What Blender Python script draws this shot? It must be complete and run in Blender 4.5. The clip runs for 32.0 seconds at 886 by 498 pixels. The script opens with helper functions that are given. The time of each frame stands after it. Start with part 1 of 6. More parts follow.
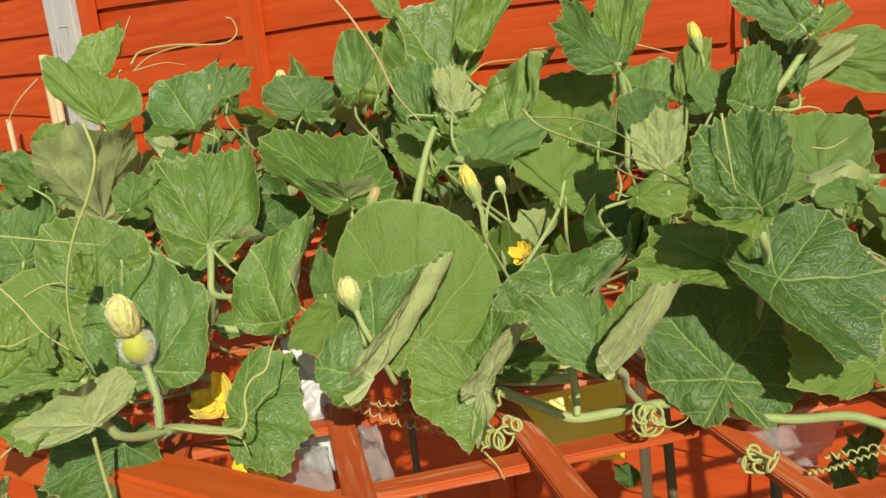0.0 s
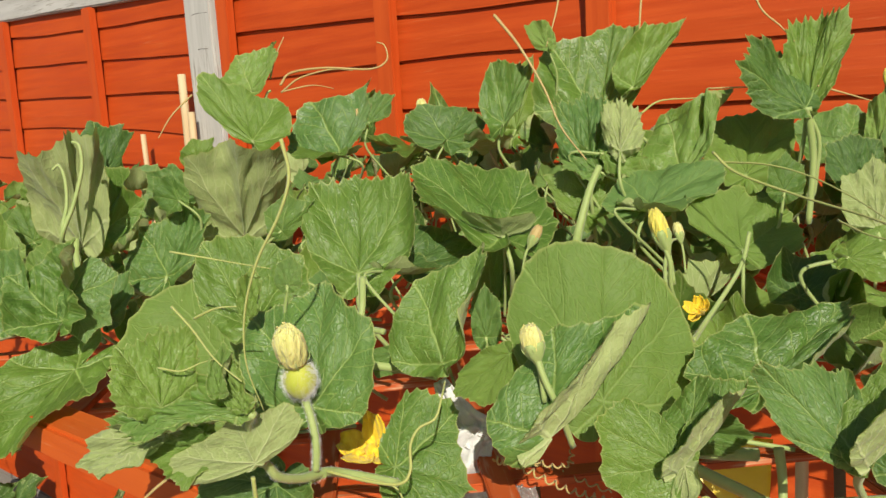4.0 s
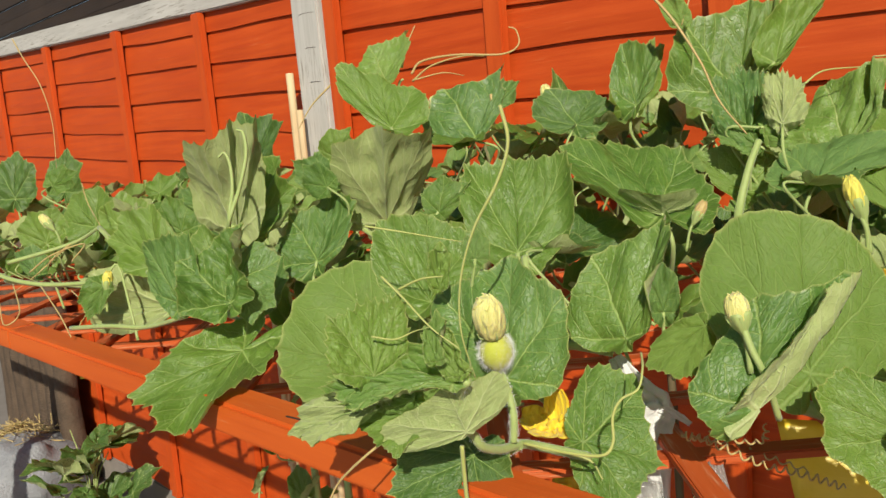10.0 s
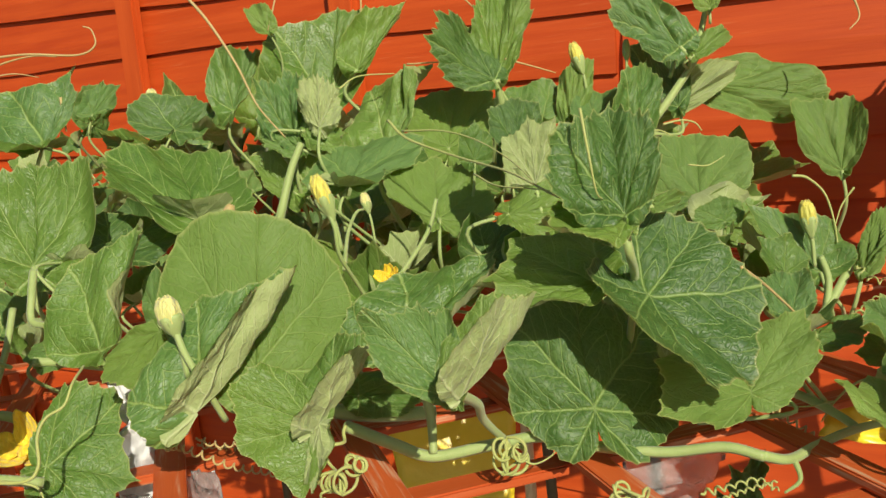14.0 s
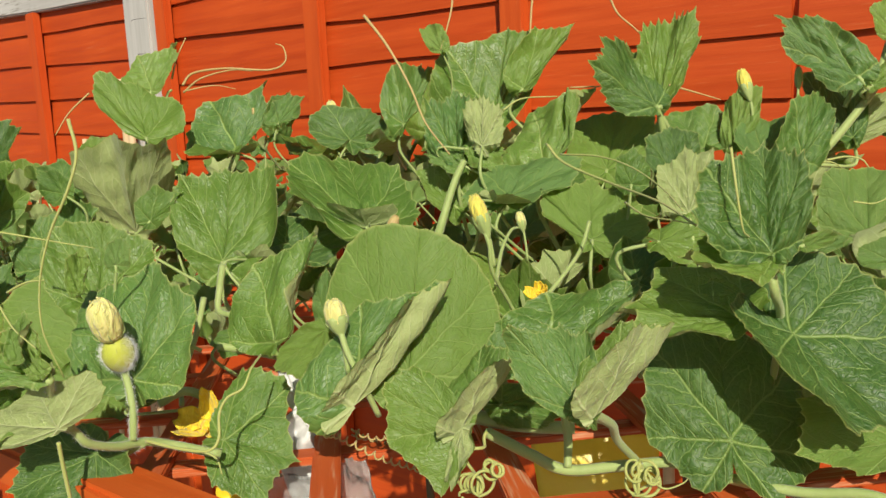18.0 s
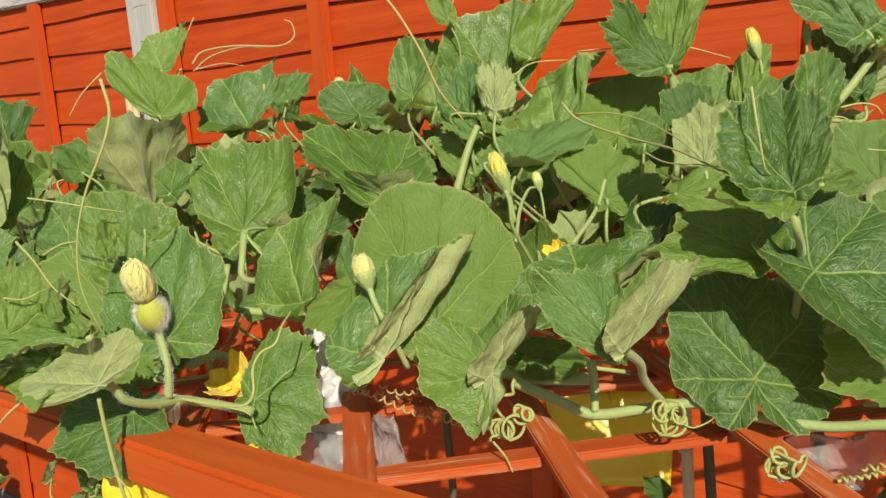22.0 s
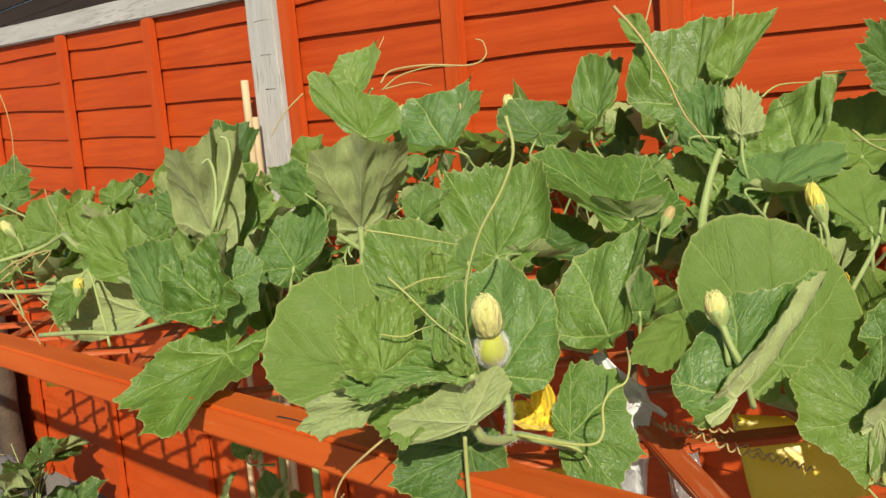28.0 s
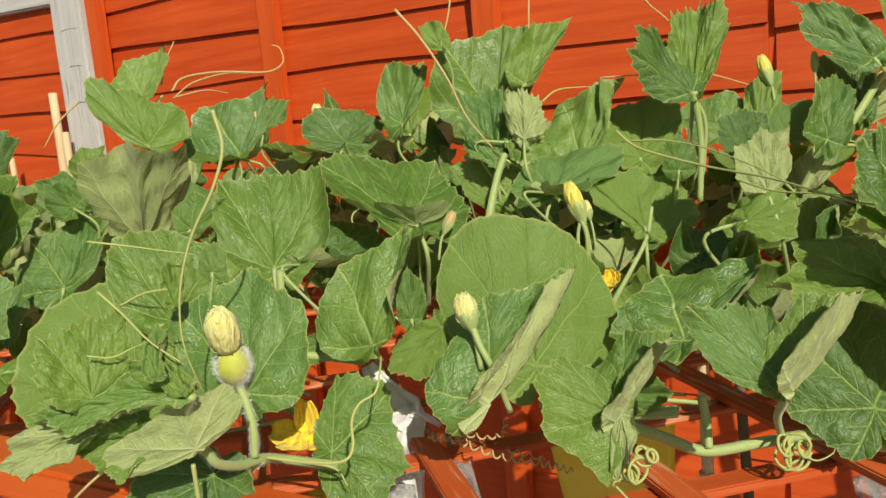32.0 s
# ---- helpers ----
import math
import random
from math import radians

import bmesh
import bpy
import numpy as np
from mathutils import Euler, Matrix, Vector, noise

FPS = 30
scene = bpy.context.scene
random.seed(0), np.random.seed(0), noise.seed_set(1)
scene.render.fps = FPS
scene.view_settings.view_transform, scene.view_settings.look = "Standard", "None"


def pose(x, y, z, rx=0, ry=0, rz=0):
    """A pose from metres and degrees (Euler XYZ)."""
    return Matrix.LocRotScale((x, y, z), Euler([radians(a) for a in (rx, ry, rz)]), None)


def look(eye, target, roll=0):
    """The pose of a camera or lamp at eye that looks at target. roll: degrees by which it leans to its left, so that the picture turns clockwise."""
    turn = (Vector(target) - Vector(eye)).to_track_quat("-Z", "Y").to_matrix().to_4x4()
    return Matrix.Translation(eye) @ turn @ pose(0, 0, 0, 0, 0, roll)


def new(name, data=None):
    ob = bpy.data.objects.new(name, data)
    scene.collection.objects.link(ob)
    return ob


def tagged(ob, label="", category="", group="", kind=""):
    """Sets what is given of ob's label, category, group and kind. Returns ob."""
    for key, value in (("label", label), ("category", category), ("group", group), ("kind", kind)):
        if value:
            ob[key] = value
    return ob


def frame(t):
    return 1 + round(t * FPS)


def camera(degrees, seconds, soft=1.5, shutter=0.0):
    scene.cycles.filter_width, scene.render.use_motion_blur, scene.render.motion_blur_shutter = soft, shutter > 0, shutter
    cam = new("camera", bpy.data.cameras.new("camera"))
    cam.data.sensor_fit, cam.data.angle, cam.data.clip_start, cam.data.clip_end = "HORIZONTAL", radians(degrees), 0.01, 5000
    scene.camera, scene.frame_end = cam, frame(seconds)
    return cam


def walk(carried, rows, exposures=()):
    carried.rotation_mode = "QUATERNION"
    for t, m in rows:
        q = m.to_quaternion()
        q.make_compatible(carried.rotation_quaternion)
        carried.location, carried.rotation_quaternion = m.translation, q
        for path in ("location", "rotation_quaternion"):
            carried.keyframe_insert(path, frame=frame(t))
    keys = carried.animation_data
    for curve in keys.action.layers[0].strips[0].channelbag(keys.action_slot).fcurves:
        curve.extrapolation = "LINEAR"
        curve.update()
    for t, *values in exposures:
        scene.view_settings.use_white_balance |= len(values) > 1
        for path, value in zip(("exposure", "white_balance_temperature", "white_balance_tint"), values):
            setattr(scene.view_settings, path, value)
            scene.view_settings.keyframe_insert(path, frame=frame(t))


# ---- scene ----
cam = camera(56.98, 32.0)
PATH = [
    (0.0, -0.0000, 0.0000, 1.5375, 78.37, 6.25, 32.65),
    (0.5, -0.0317, 0.0062, 1.5422, 79.92, 5.23, 33.70),
    (1.0, -0.0802, 0.0162, 1.5383, 79.48, 4.12, 34.30),
    (1.5, -0.1005, -0.0071, 1.5384, 79.64, 3.28, 35.57),
    (2.0, -0.1119, -0.0268, 1.5445, 80.46, 2.65, 37.78),
    (2.5, -0.1305, -0.0328, 1.5378, 80.73, 2.39, 39.74),
    (3.0, -0.1337, -0.0271, 1.5360, 81.11, 2.33, 40.40),
    (3.5, -0.1163, -0.0088, 1.5374, 81.47, 2.70, 40.38),
    (4.0, -0.0885, 0.0048, 1.5377, 81.48, 3.25, 39.70),
    (4.5, -0.0573, 0.0345, 1.5411, 81.41, 3.88, 36.45),
    (6.5, -0.0431, 0.0489, 1.5161, 80.68, 4.83, 34.16),
    (7.0, -0.0522, 0.0505, 1.5167, 80.61, 5.01, 34.75),
    (7.5, -0.0543, 0.0491, 1.5239, 80.71, 5.06, 35.26),
    (8.0, -0.0603, 0.0296, 1.5309, 80.91, 5.27, 37.00),
    (8.5, -0.0654, 0.0037, 1.5301, 81.42, 5.40, 40.17),
    (9.0, -0.0913, -0.0209, 1.5263, 81.65, 5.32, 43.25),
    (9.5, -0.1202, -0.0307, 1.5252, 81.70, 5.14, 44.58),
    (10.0, -0.1477, -0.0501, 1.5246, 81.74, 4.91, 45.09),
    (10.5, -0.1564, -0.0573, 1.5266, 81.82, 4.72, 44.18),
    (11.0, -0.1384, -0.0467, 1.5266, 82.74, 4.23, 37.89),
    (11.5, -0.0987, -0.0306, 1.5194, 82.67, 4.39, 30.52),
    (12.0, -0.0921, -0.0153, 1.5063, 82.28, 5.02, 26.77),
    (12.5, -0.0945, 0.0064, 1.5030, 82.21, 5.53, 25.57),
    (13.0, -0.0653, 0.0400, 1.4995, 81.74, 5.63, 23.94),
    (13.5, -0.0203, 0.0679, 1.4925, 80.93, 5.18, 23.69),
    (14.0, 0.0050, 0.0768, 1.5006, 80.83, 4.99, 26.67),
    (14.5, 0.0128, 0.0684, 1.5010, 81.09, 4.76, 30.32),
    (15.0, 0.0002, 0.0696, 1.5060, 81.25, 3.85, 32.80),
    (15.5, 0.0044, 0.0569, 1.5116, 81.39, 3.71, 35.06),
    (17.5, 0.0025, 0.0715, 1.5107, 81.96, 3.18, 37.80),
    (18.0, 0.0282, 0.0515, 1.5134, 82.21, 2.97, 38.18),
    (18.5, 0.0534, 0.0299, 1.5119, 82.83, 2.89, 38.79),
    (19.0, 0.0506, 0.0321, 1.5050, 82.97, 2.82, 39.46),
    (19.5, 0.0408, 0.0333, 1.4979, 82.92, 2.74, 39.92),
    (20.0, 0.0388, 0.0244, 1.5071, 82.94, 2.63, 40.03),
    (20.5, 0.0424, 0.0258, 1.5042, 82.91, 2.72, 39.82),
    (21.0, 0.0542, 0.0131, 1.5095, 82.92, 3.17, 39.35),
    (21.5, 0.0372, 0.0387, 1.4920, 82.11, 4.06, 38.73),
    (22.0, 0.0236, 0.0292, 1.4923, 81.25, 4.59, 38.13),
    (22.5, 0.0049, 0.0001, 1.5022, 80.86, 4.75, 37.92),
    (23.0, -0.0328, 0.0082, 1.4994, 80.73, 4.84, 37.92),
    (23.5, -0.0569, 0.0100, 1.5030, 80.66, 4.95, 37.89),
    (24.0, -0.0858, -0.0225, 1.5075, 80.64, 5.03, 37.93),
    (24.5, -0.1230, -0.0640, 1.5064, 80.57, 5.28, 38.11),
    (25.0, -0.1501, -0.1239, 1.5056, 80.96, 5.04, 39.18),
    (25.5, -0.1901, -0.1627, 1.5057, 81.37, 4.45, 42.26),
    (27.5, -0.1781, -0.1197, 1.5119, 81.69, 3.88, 43.45),
    (28.0, -0.1558, -0.0993, 1.5285, 81.95, 4.55, 41.06),
    (28.5, -0.1431, -0.0796, 1.5251, 82.13, 5.05, 39.01),
    (29.0, -0.1246, -0.0549, 1.5239, 82.32, 5.38, 37.07),
    (29.5, -0.1091, -0.0349, 1.5267, 82.43, 5.39, 34.69),
    (30.0, -0.0985, -0.0156, 1.5107, 82.29, 5.52, 32.77),
    (30.5, -0.0894, -0.0205, 1.5110, 82.19, 5.45, 31.93),
    (31.0, -0.0813, -0.0174, 1.5113, 82.16, 5.36, 31.36),
    (31.5, -0.0829, -0.0149, 1.5169, 82.28, 5.22, 31.07),
    (32.0, -0.1095, -0.0235, 1.5087, 82.33, 5.12, 31.26),
]
walk(cam, [(t, pose(x, y, z, rx, ry, rz)) for t, x, y, z, rx, ry, rz in PATH])

# ---- light: afternoon sun from behind the camera, clear sky ----
SUN_WAY = Vector((-0.60, 0.62, -0.54)).normalized()
sun_data = bpy.data.lights.new("sun", "SUN")
sun_data.energy, sun_data.angle, sun_data.color = 5.0, radians(0.5), (1.0, 0.925, 0.76)
sun = new("sun", sun_data)
sun.matrix_world = look(-20 * SUN_WAY, (0, 0, 0))
world = bpy.data.worlds.new("sky")
scene.world = world
world.use_nodes = True
sky = world.node_tree.nodes.new("ShaderNodeTexSky")
sky.sky_type, sky.sun_disc = "NISHITA", False
sky.sun_elevation = math.asin(-SUN_WAY.z)
sky.sun_rotation = math.atan2(-SUN_WAY.x, -SUN_WAY.y)
world.node_tree.links.new(sky.outputs[0], world.node_tree.nodes["Background"].inputs[0])
world.node_tree.nodes["Background"].inputs[1].default_value = 0.068


# ---- materials ----
class Nodes:
    """A short way to write a node material."""

    def __init__(self, name):
        self.mat = bpy.data.materials.new(name)
        self.mat.use_nodes = True
        self.tree = self.mat.node_tree
        self.bsdf = self.tree.nodes["Principled BSDF"]
        self.out = self.tree.nodes["Material Output"]

    def add(self, kind):
        return self.tree.nodes.new("ShaderNode" + kind)

    def link(self, a, b):
        self.tree.links.new(a, b)

    def put(self, socket, value):
        if isinstance(value, (int, float)):
            socket.default_value = value
        elif isinstance(value, (tuple, list)):
            socket.default_value = (*value, 1) if len(value) == 3 and socket.type == "RGBA" else value
        else:
            self.link(value, socket)

    def math(self, op, a, b=None, c=None, clamp=False):
        node = self.add("Math")
        node.operation, node.use_clamp = op, clamp
        for socket, value in zip(node.inputs, (a, b, c)):
            if value is not None:
                self.put(socket, value)
        return node.outputs[0]

    def mix(self, fac, a, b, blend="MIX"):
        node = self.add("Mix")
        node.data_type, node.blend_type = "RGBA", blend
        self.put(node.inputs[0], fac)
        self.put(node.inputs[6], a)
        self.put(node.inputs[7], b)
        return node.outputs[2]

    def range(self, value, a, b, c=0.0, d=1.0):
        node = self.add("MapRange")
        node.interpolation_type = "SMOOTHSTEP"
        for socket, v in zip(node.inputs, (value, a, b, c, d)):
            self.put(socket, v)
        return node.outputs[0]

    def noise(self, vector, scale, detail=3.0, rough=0.55):
        node = self.add("TexNoise")
        if vector is not None:
            self.link(vector, node.inputs["Vector"])
        node.inputs["Scale"].default_value = scale
        node.inputs["Detail"].default_value = detail
        node.inputs["Roughness"].default_value = rough
        return node.outputs["Fac"]

    def coords(self, which="Object"):
        return self.add("TexCoord").outputs[which]

    def scaled(self, vector, s):
        node = self.add("Mapping")
        self.link(vector, node.inputs[0])
        node.inputs["Scale"].default_value = s
        return node.outputs[0]

    def random(self):
        return self.add("ObjectInfo").outputs["Random"]

    def bump(self, height, strength, distance):
        node = self.add("Bump")
        node.inputs["Strength"].default_value = strength
        node.inputs["Distance"].default_value = distance
        self.put(node.inputs["Height"], height)
        self.link(node.outputs[0], self.bsdf.inputs["Normal"])
        return node.outputs[0]

    def set(self, **values):
        for key, value in values.items():
            self.put(self.bsdf.inputs[key.replace("_", " ")], value)
        return self.mat


def leaf_material(name, low, high, vein, under, translucent, matt=0.0):
    """A melon leaf: five main veins from the stalk, side veins in chevrons, a fine net between."""
    n = Nodes(name)
    flat = n.add("UVMap")
    flat.uv_map = "UVMap"
    uv = flat.outputs[0]
    split = n.add("SeparateXYZ")
    n.link(uv, split.inputs[0])
    x, y = split.outputs[0], split.outputs[1]
    r = n.math("SQRT", n.math("ADD", n.math("MULTIPLY", x, x), n.math("MULTIPLY", y, y)))
    wob = n.math("MULTIPLY", n.math("SUBTRACT", n.noise(uv, 3.0, 2.0), 0.5), 0.22)
    theta = n.math("ADD", n.math("ARCTAN2", x, y), wob)
    a = n.math("DIVIDE", theta, 0.80)
    off = n.math("ABSOLUTE", n.math("SUBTRACT", a, n.math("ROUND", a)))
    d = n.math("MULTIPLY", n.math("MULTIPLY", off, 0.80), r)
    main = n.range(d, n.math("MULTIPLY_ADD", r, -0.013, 0.023), 0.004, 0.0, 1.0)
    q = n.math("MULTIPLY", n.math("SUBTRACT", r, n.math("MULTIPLY", d, 1.25)), 6.5)
    q = n.math("ADD", q, n.math("MULTIPLY", n.math("SUBTRACT", n.noise(uv, 6.0, 2.0), 0.5), 0.7))
    qd = n.math("ABSOLUTE", n.math("SUBTRACT", q, n.math("ROUND", q)))
    side = n.math("MULTIPLY", n.range(qd, 0.075, 0.018), 0.8)
    q2 = n.math("MULTIPLY_ADD", q, 2.6, n.math("MULTIPLY", n.noise(uv, 14.0, 2.0), 1.5))
    twig = n.math("MULTIPLY", n.range(n.math("ABSOLUTE", n.math("SUBTRACT", q2, n.math("ROUND", q2))), 0.10, 0.02), 0.34)
    side = n.math("MAXIMUM", side, twig)
    shifted = n.add("CombineXYZ")
    n.link(n.math("MULTIPLY_ADD", n.noise(uv, 9.0, 2.0), 0.16, x), shifted.inputs[0])
    n.link(n.math("MULTIPLY_ADD", n.noise(uv, 7.0, 2.0), 0.16, y), shifted.inputs[1])
    warp = shifted.outputs[0]
    cell = n.add("TexVoronoi")
    cell.feature = "DISTANCE_TO_EDGE"
    n.link(warp, cell.inputs["Vector"])
    cell.inputs["Scale"].default_value = 15.0
    net = n.range(cell.outputs["Distance"], 0.09, 0.01)
    veins = n.math("MAXIMUM", main, n.math("MAXIMUM", side, n.math("MULTIPLY", net, 0.30 if under else 0.24)))
    obj = n.coords()
    mottle = n.noise(obj, 38.0, 4.0, 0.6)
    tone = n.math("ADD", n.math("MULTIPLY", n.random(), 0.55), n.math("MULTIPLY", n.range(mottle, 0.3, 0.7), 0.45))
    green = n.mix(tone, low, high)
    if not under and high[1] > 0.25:
        hue = n.math("FRACT", n.math("MULTIPLY", n.random(), 7.31))
        tint = n.mix(n.range(hue, 0.25, 0.75), (0.200, 0.300, 0.042), (0.085, 0.192, 0.070))
        green = n.mix(n.math("MULTIPLY", n.math("ABSOLUTE", n.math("SUBTRACT", hue, 0.5)), 1.1), green, tint)
    speck = n.range(n.noise(obj, 420.0, 2.0), 0.60, 0.80, 0.0, 0.12)
    green = n.mix(speck, green, vein)
    colour = n.mix(n.math("MULTIPLY", veins, 0.82), green, vein)
    edge = n.add("UVMap")
    edge.uv_map = "Rim"
    edge_split = n.add("SeparateXYZ")
    n.link(edge.outputs[0], edge_split.inputs[0])
    colour = n.mix(n.range(edge_split.outputs[0], 0.974, 0.998, 0.0, 0.45), colour, (0.50, 0.51, 0.18))
    n.set(Base_Color=colour, Roughness=n.range(n.noise(obj, 16.0, 3.0), 0.36, 0.64, 0.43 + matt, 0.56 + matt) if not under else 0.70,
          Specular_IOR_Level=0.62 - matt if not under else 0.25, Sheen_Weight=0.0 if not under else 0.2, Sheen_Roughness=0.5)
    puff = n.range(cell.outputs["Distance"], 0.0, 0.25)
    height = n.math("SUBTRACT", n.math("MULTIPLY", puff, 0.32 if under else 0.36), n.math("MULTIPLY", n.math("MAXIMUM", main, side), 0.75))
    height = n.math("ADD", height, n.math("MULTIPLY", n.noise(obj, 60.0, 1.0, 0.3), 0.7))
    if under:
        height = n.math("MULTIPLY", height, -1.0)
    bump = n.bump(height, 0.5 if under else 0.56, 0.0018 if under else 0.0016)
    glow = n.add("BsdfTranslucent")
    n.link(n.mix(0.8, colour, (0.64, 0.86, 0.20)), glow.inputs[0])
    n.link(bump, glow.inputs["Normal"])
    mixed = n.add("MixShader")
    mixed.inputs[0].default_value = translucent
    n.link(n.bsdf.outputs[0], mixed.inputs[1])
    n.link(glow.outputs[0], mixed.inputs[2])
    n.link(mixed.outputs[0], n.out.inputs[0])
    return n.mat


LEAF_TOP = leaf_material("leaf_top", (0.044, 0.124, 0.017), (0.144, 0.254, 0.039), (0.31, 0.42, 0.12), False, 0.34)
LEAF_UNDER = leaf_material("leaf_under", (0.335, 0.415, 0.152), (0.480, 0.550, 0.236), (0.60, 0.65, 0.34), True, 0.38)
# Darker leaf: old leaves, and leaves whose shade is put into their colour.
MATURE_OR_SHADED_TOP = leaf_material("mature_or_shaded_leaf_top", (0.028, 0.086, 0.015), (0.068, 0.148, 0.026), (0.25, 0.36, 0.10), False, 0.28, 0.05)
PALE_TOP = leaf_material("pale_leaf_top", (0.108, 0.196, 0.046), (0.168, 0.264, 0.066), (0.25, 0.35, 0.10), False, 0.38, 0.16)
YOUNG_TOP = leaf_material("young_leaf_top", (0.115, 0.235, 0.045), (0.23, 0.35, 0.075), (0.36, 0.44, 0.15), False, 0.40)


def stem_material(name, low, high):
    n = Nodes(name)
    obj = n.coords()
    f = n.noise(n.scaled(obj, (60, 60, 14)), 1.0, 4.0)
    hair = n.noise(obj, 900.0, 2.0)
    n.set(Base_Color=n.mix(n.range(hair, 0.55, 0.8, 0.0, 0.3), n.mix(f, low, high), (0.40, 0.46, 0.26)),
          Roughness=0.6, Sheen_Weight=0.15, Subsurface_Weight=0.12, Subsurface_Radius=(0.004, 0.006, 0.002))
    n.bump(hair, 0.5, 0.0006)
    return n.mat


STEM = stem_material("green_stem", (0.22, 0.31, 0.08), (0.40, 0.48, 0.18))
TENDRIL = stem_material("tendril_green", (0.30, 0.34, 0.08), (0.46, 0.48, 0.16))
DRY = stem_material("dry_tendril", (0.36, 0.25, 0.08), (0.55, 0.42, 0.17))
FUZZ = stem_material("fruit_down", (0.40, 0.46, 0.04), (0.58, 0.60, 0.09))


def petal_material(name, low, high):
    n = Nodes(name)
    obj = n.coords()
    f = n.range(n.noise(n.scaled(obj, (260, 260, 40)), 1.0, 4.0), 0.3, 0.7)
    colour = n.mix(f, low, high)
    n.set(Base_Color=colour, Roughness=0.55, Sheen_Weight=0.2, Subsurface_Weight=0.15, Subsurface_Radius=(0.004, 0.003, 0.001))
    n.bump(f, 0.8, 0.0016)
    return n.mat


PETAL = petal_material("yellow_petal", (0.72, 0.46, 0.01), (0.86, 0.66, 0.03))
BUD = petal_material("pale_bud", (0.56, 0.55, 0.17), (0.74, 0.70, 0.27))
GOLD_BUD = petal_material("golden_bud", (0.52, 0.50, 0.08), (0.74, 0.64, 0.10))


def paint_material(name, low, high, bare, wear, axis):
    """Brushed fence stain over wood: grain along the board, thin spots where the wood shows."""
    n = Nodes(name)
    obj = n.coords()
    stretch = [55.0, 55.0, 55.0]
    stretch[axis] = 3.0
    grain = n.noise(n.scaled(obj, stretch), 1.0, 5.0, 0.6)
    broad = n.noise(obj, 3.2, 3.0)
    fine = n.noise(n.scaled(obj, [4 * s for s in stretch]), 1.0, 3.0)
    tone = n.math("ADD", n.math("MULTIPLY", n.range(grain, 0.3, 0.7), 0.5), n.math("MULTIPLY", n.random(), 0.25))
    tone = n.math("ADD", tone, n.math("MULTIPLY", n.range(broad, 0.3, 0.7), 0.25))
    colour = n.mix(tone, low, high)
    worn = n.math("MULTIPLY", n.range(fine, 0.60 - 0.08 * (wear > 0.8), 0.78 - 0.08 * (wear > 0.8)), n.range(broad, 0.45 - 0.07 * (wear > 0.8), 0.62 - 0.07 * (wear > 0.8)))
    colour = n.mix(n.math("MULTIPLY", worn, wear), colour, bare)
    n.set(Base_Color=colour, Roughness=n.range(grain, 0.2, 0.8, 0.52, 0.72), Specular_IOR_Level=0.35)
    n.bump(n.math("ADD", n.math("MULTIPLY", grain, 0.8), n.math("MULTIPLY", fine, 0.3)), 0.32, 0.0020)
    return n.mat


ORANGE_BOARD = paint_material("orange_stain_board", (0.40, 0.043, 0.003), (0.56, 0.082, 0.008), (0.55, 0.20, 0.08), 0.35, 0)
ORANGE_UPRIGHT = paint_material("orange_stain_upright", (0.42, 0.048, 0.004), (0.57, 0.085, 0.009), (0.50, 0.2, 0.08), 0.35, 2)
ORANGE_RAIL = paint_material("orange_stain_rail", (0.50, 0.078, 0.008), (0.64, 0.130, 0.016), (0.55, 0.22, 0.10), 0.5, 0)
ORANGE_LATH = paint_material("orange_stain_lath", (0.40, 0.060, 0.010), (0.57, 0.112, 0.022), (0.58, 0.34, 0.20), 0.9, 0)
GREY_WOOD = paint_material("weathered_grey_wood", (0.36, 0.35, 0.33), (0.56, 0.55, 0.53), (0.20, 0.18, 0.15), 0.9, 2)
GREY_RAIL = paint_material("weathered_grey_rail", (0.36, 0.35, 0.33), (0.56, 0.55, 0.53), (0.20, 0.18, 0.15), 0.9, 0)
DARK_WOOD = paint_material("dark_brown_wood", (0.022, 0.014, 0.010), (0.05, 0.032, 0.022), (0.07, 0.05, 0.04), 0.6, 0)
CANE = paint_material("bamboo_cane", (0.48, 0.33, 0.17), (0.66, 0.52, 0.32), (0.3, 0.2, 0.1), 0.6, 2)


def plain_material(name, low, high, scale, rough, bump=0.3, distance=0.002, spec=0.5):
    n = Nodes(name)
    obj = n.coords()
    f = n.noise(obj, scale, 5.0, 0.6)
    g = n.noise(obj, scale * 9, 3.0)
    n.set(Base_Color=n.mix(n.math("ADD", n.math("MULTIPLY", f, 0.7), n.math("MULTIPLY", g, 0.3)), low, high), Roughness=rough, Specular_IOR_Level=spec)
    n.bump(g, bump, distance)
    return n.mat


PAVING = plain_material("paving_slab", (0.15, 0.13, 0.115), (0.29, 0.26, 0.235), 9.0, 0.85)
TRAP = plain_material("yellow_card", (0.70, 0.50, 0.015), (0.82, 0.63, 0.04), 12.0, 0.35)
CLOTH = plain_material("white_cloth", (0.56, 0.56, 0.56), (0.74, 0.74, 0.74), 60.0, 0.45, 0.5)
BARK = plain_material("weathered_bark", (0.012, 0.008, 0.006), (0.17, 0.115, 0.075), 11.0, 0.9, 0.8, 0.01)
TWIG = plain_material("dark_twig", (0.06, 0.045, 0.02), (0.16, 0.12, 0.06), 40.0, 0.8)
FILM = Nodes("clear_plastic")
FILM.set(Base_Color=(0.80, 0.81, 0.80), Roughness=0.16, Transmission_Weight=0.82, IOR=1.18, Specular_IOR_Level=0.9)
FILM.bump(FILM.noise(FILM.coords(), 45.0, 4.0), 0.9, 0.01)
FILM = FILM.mat



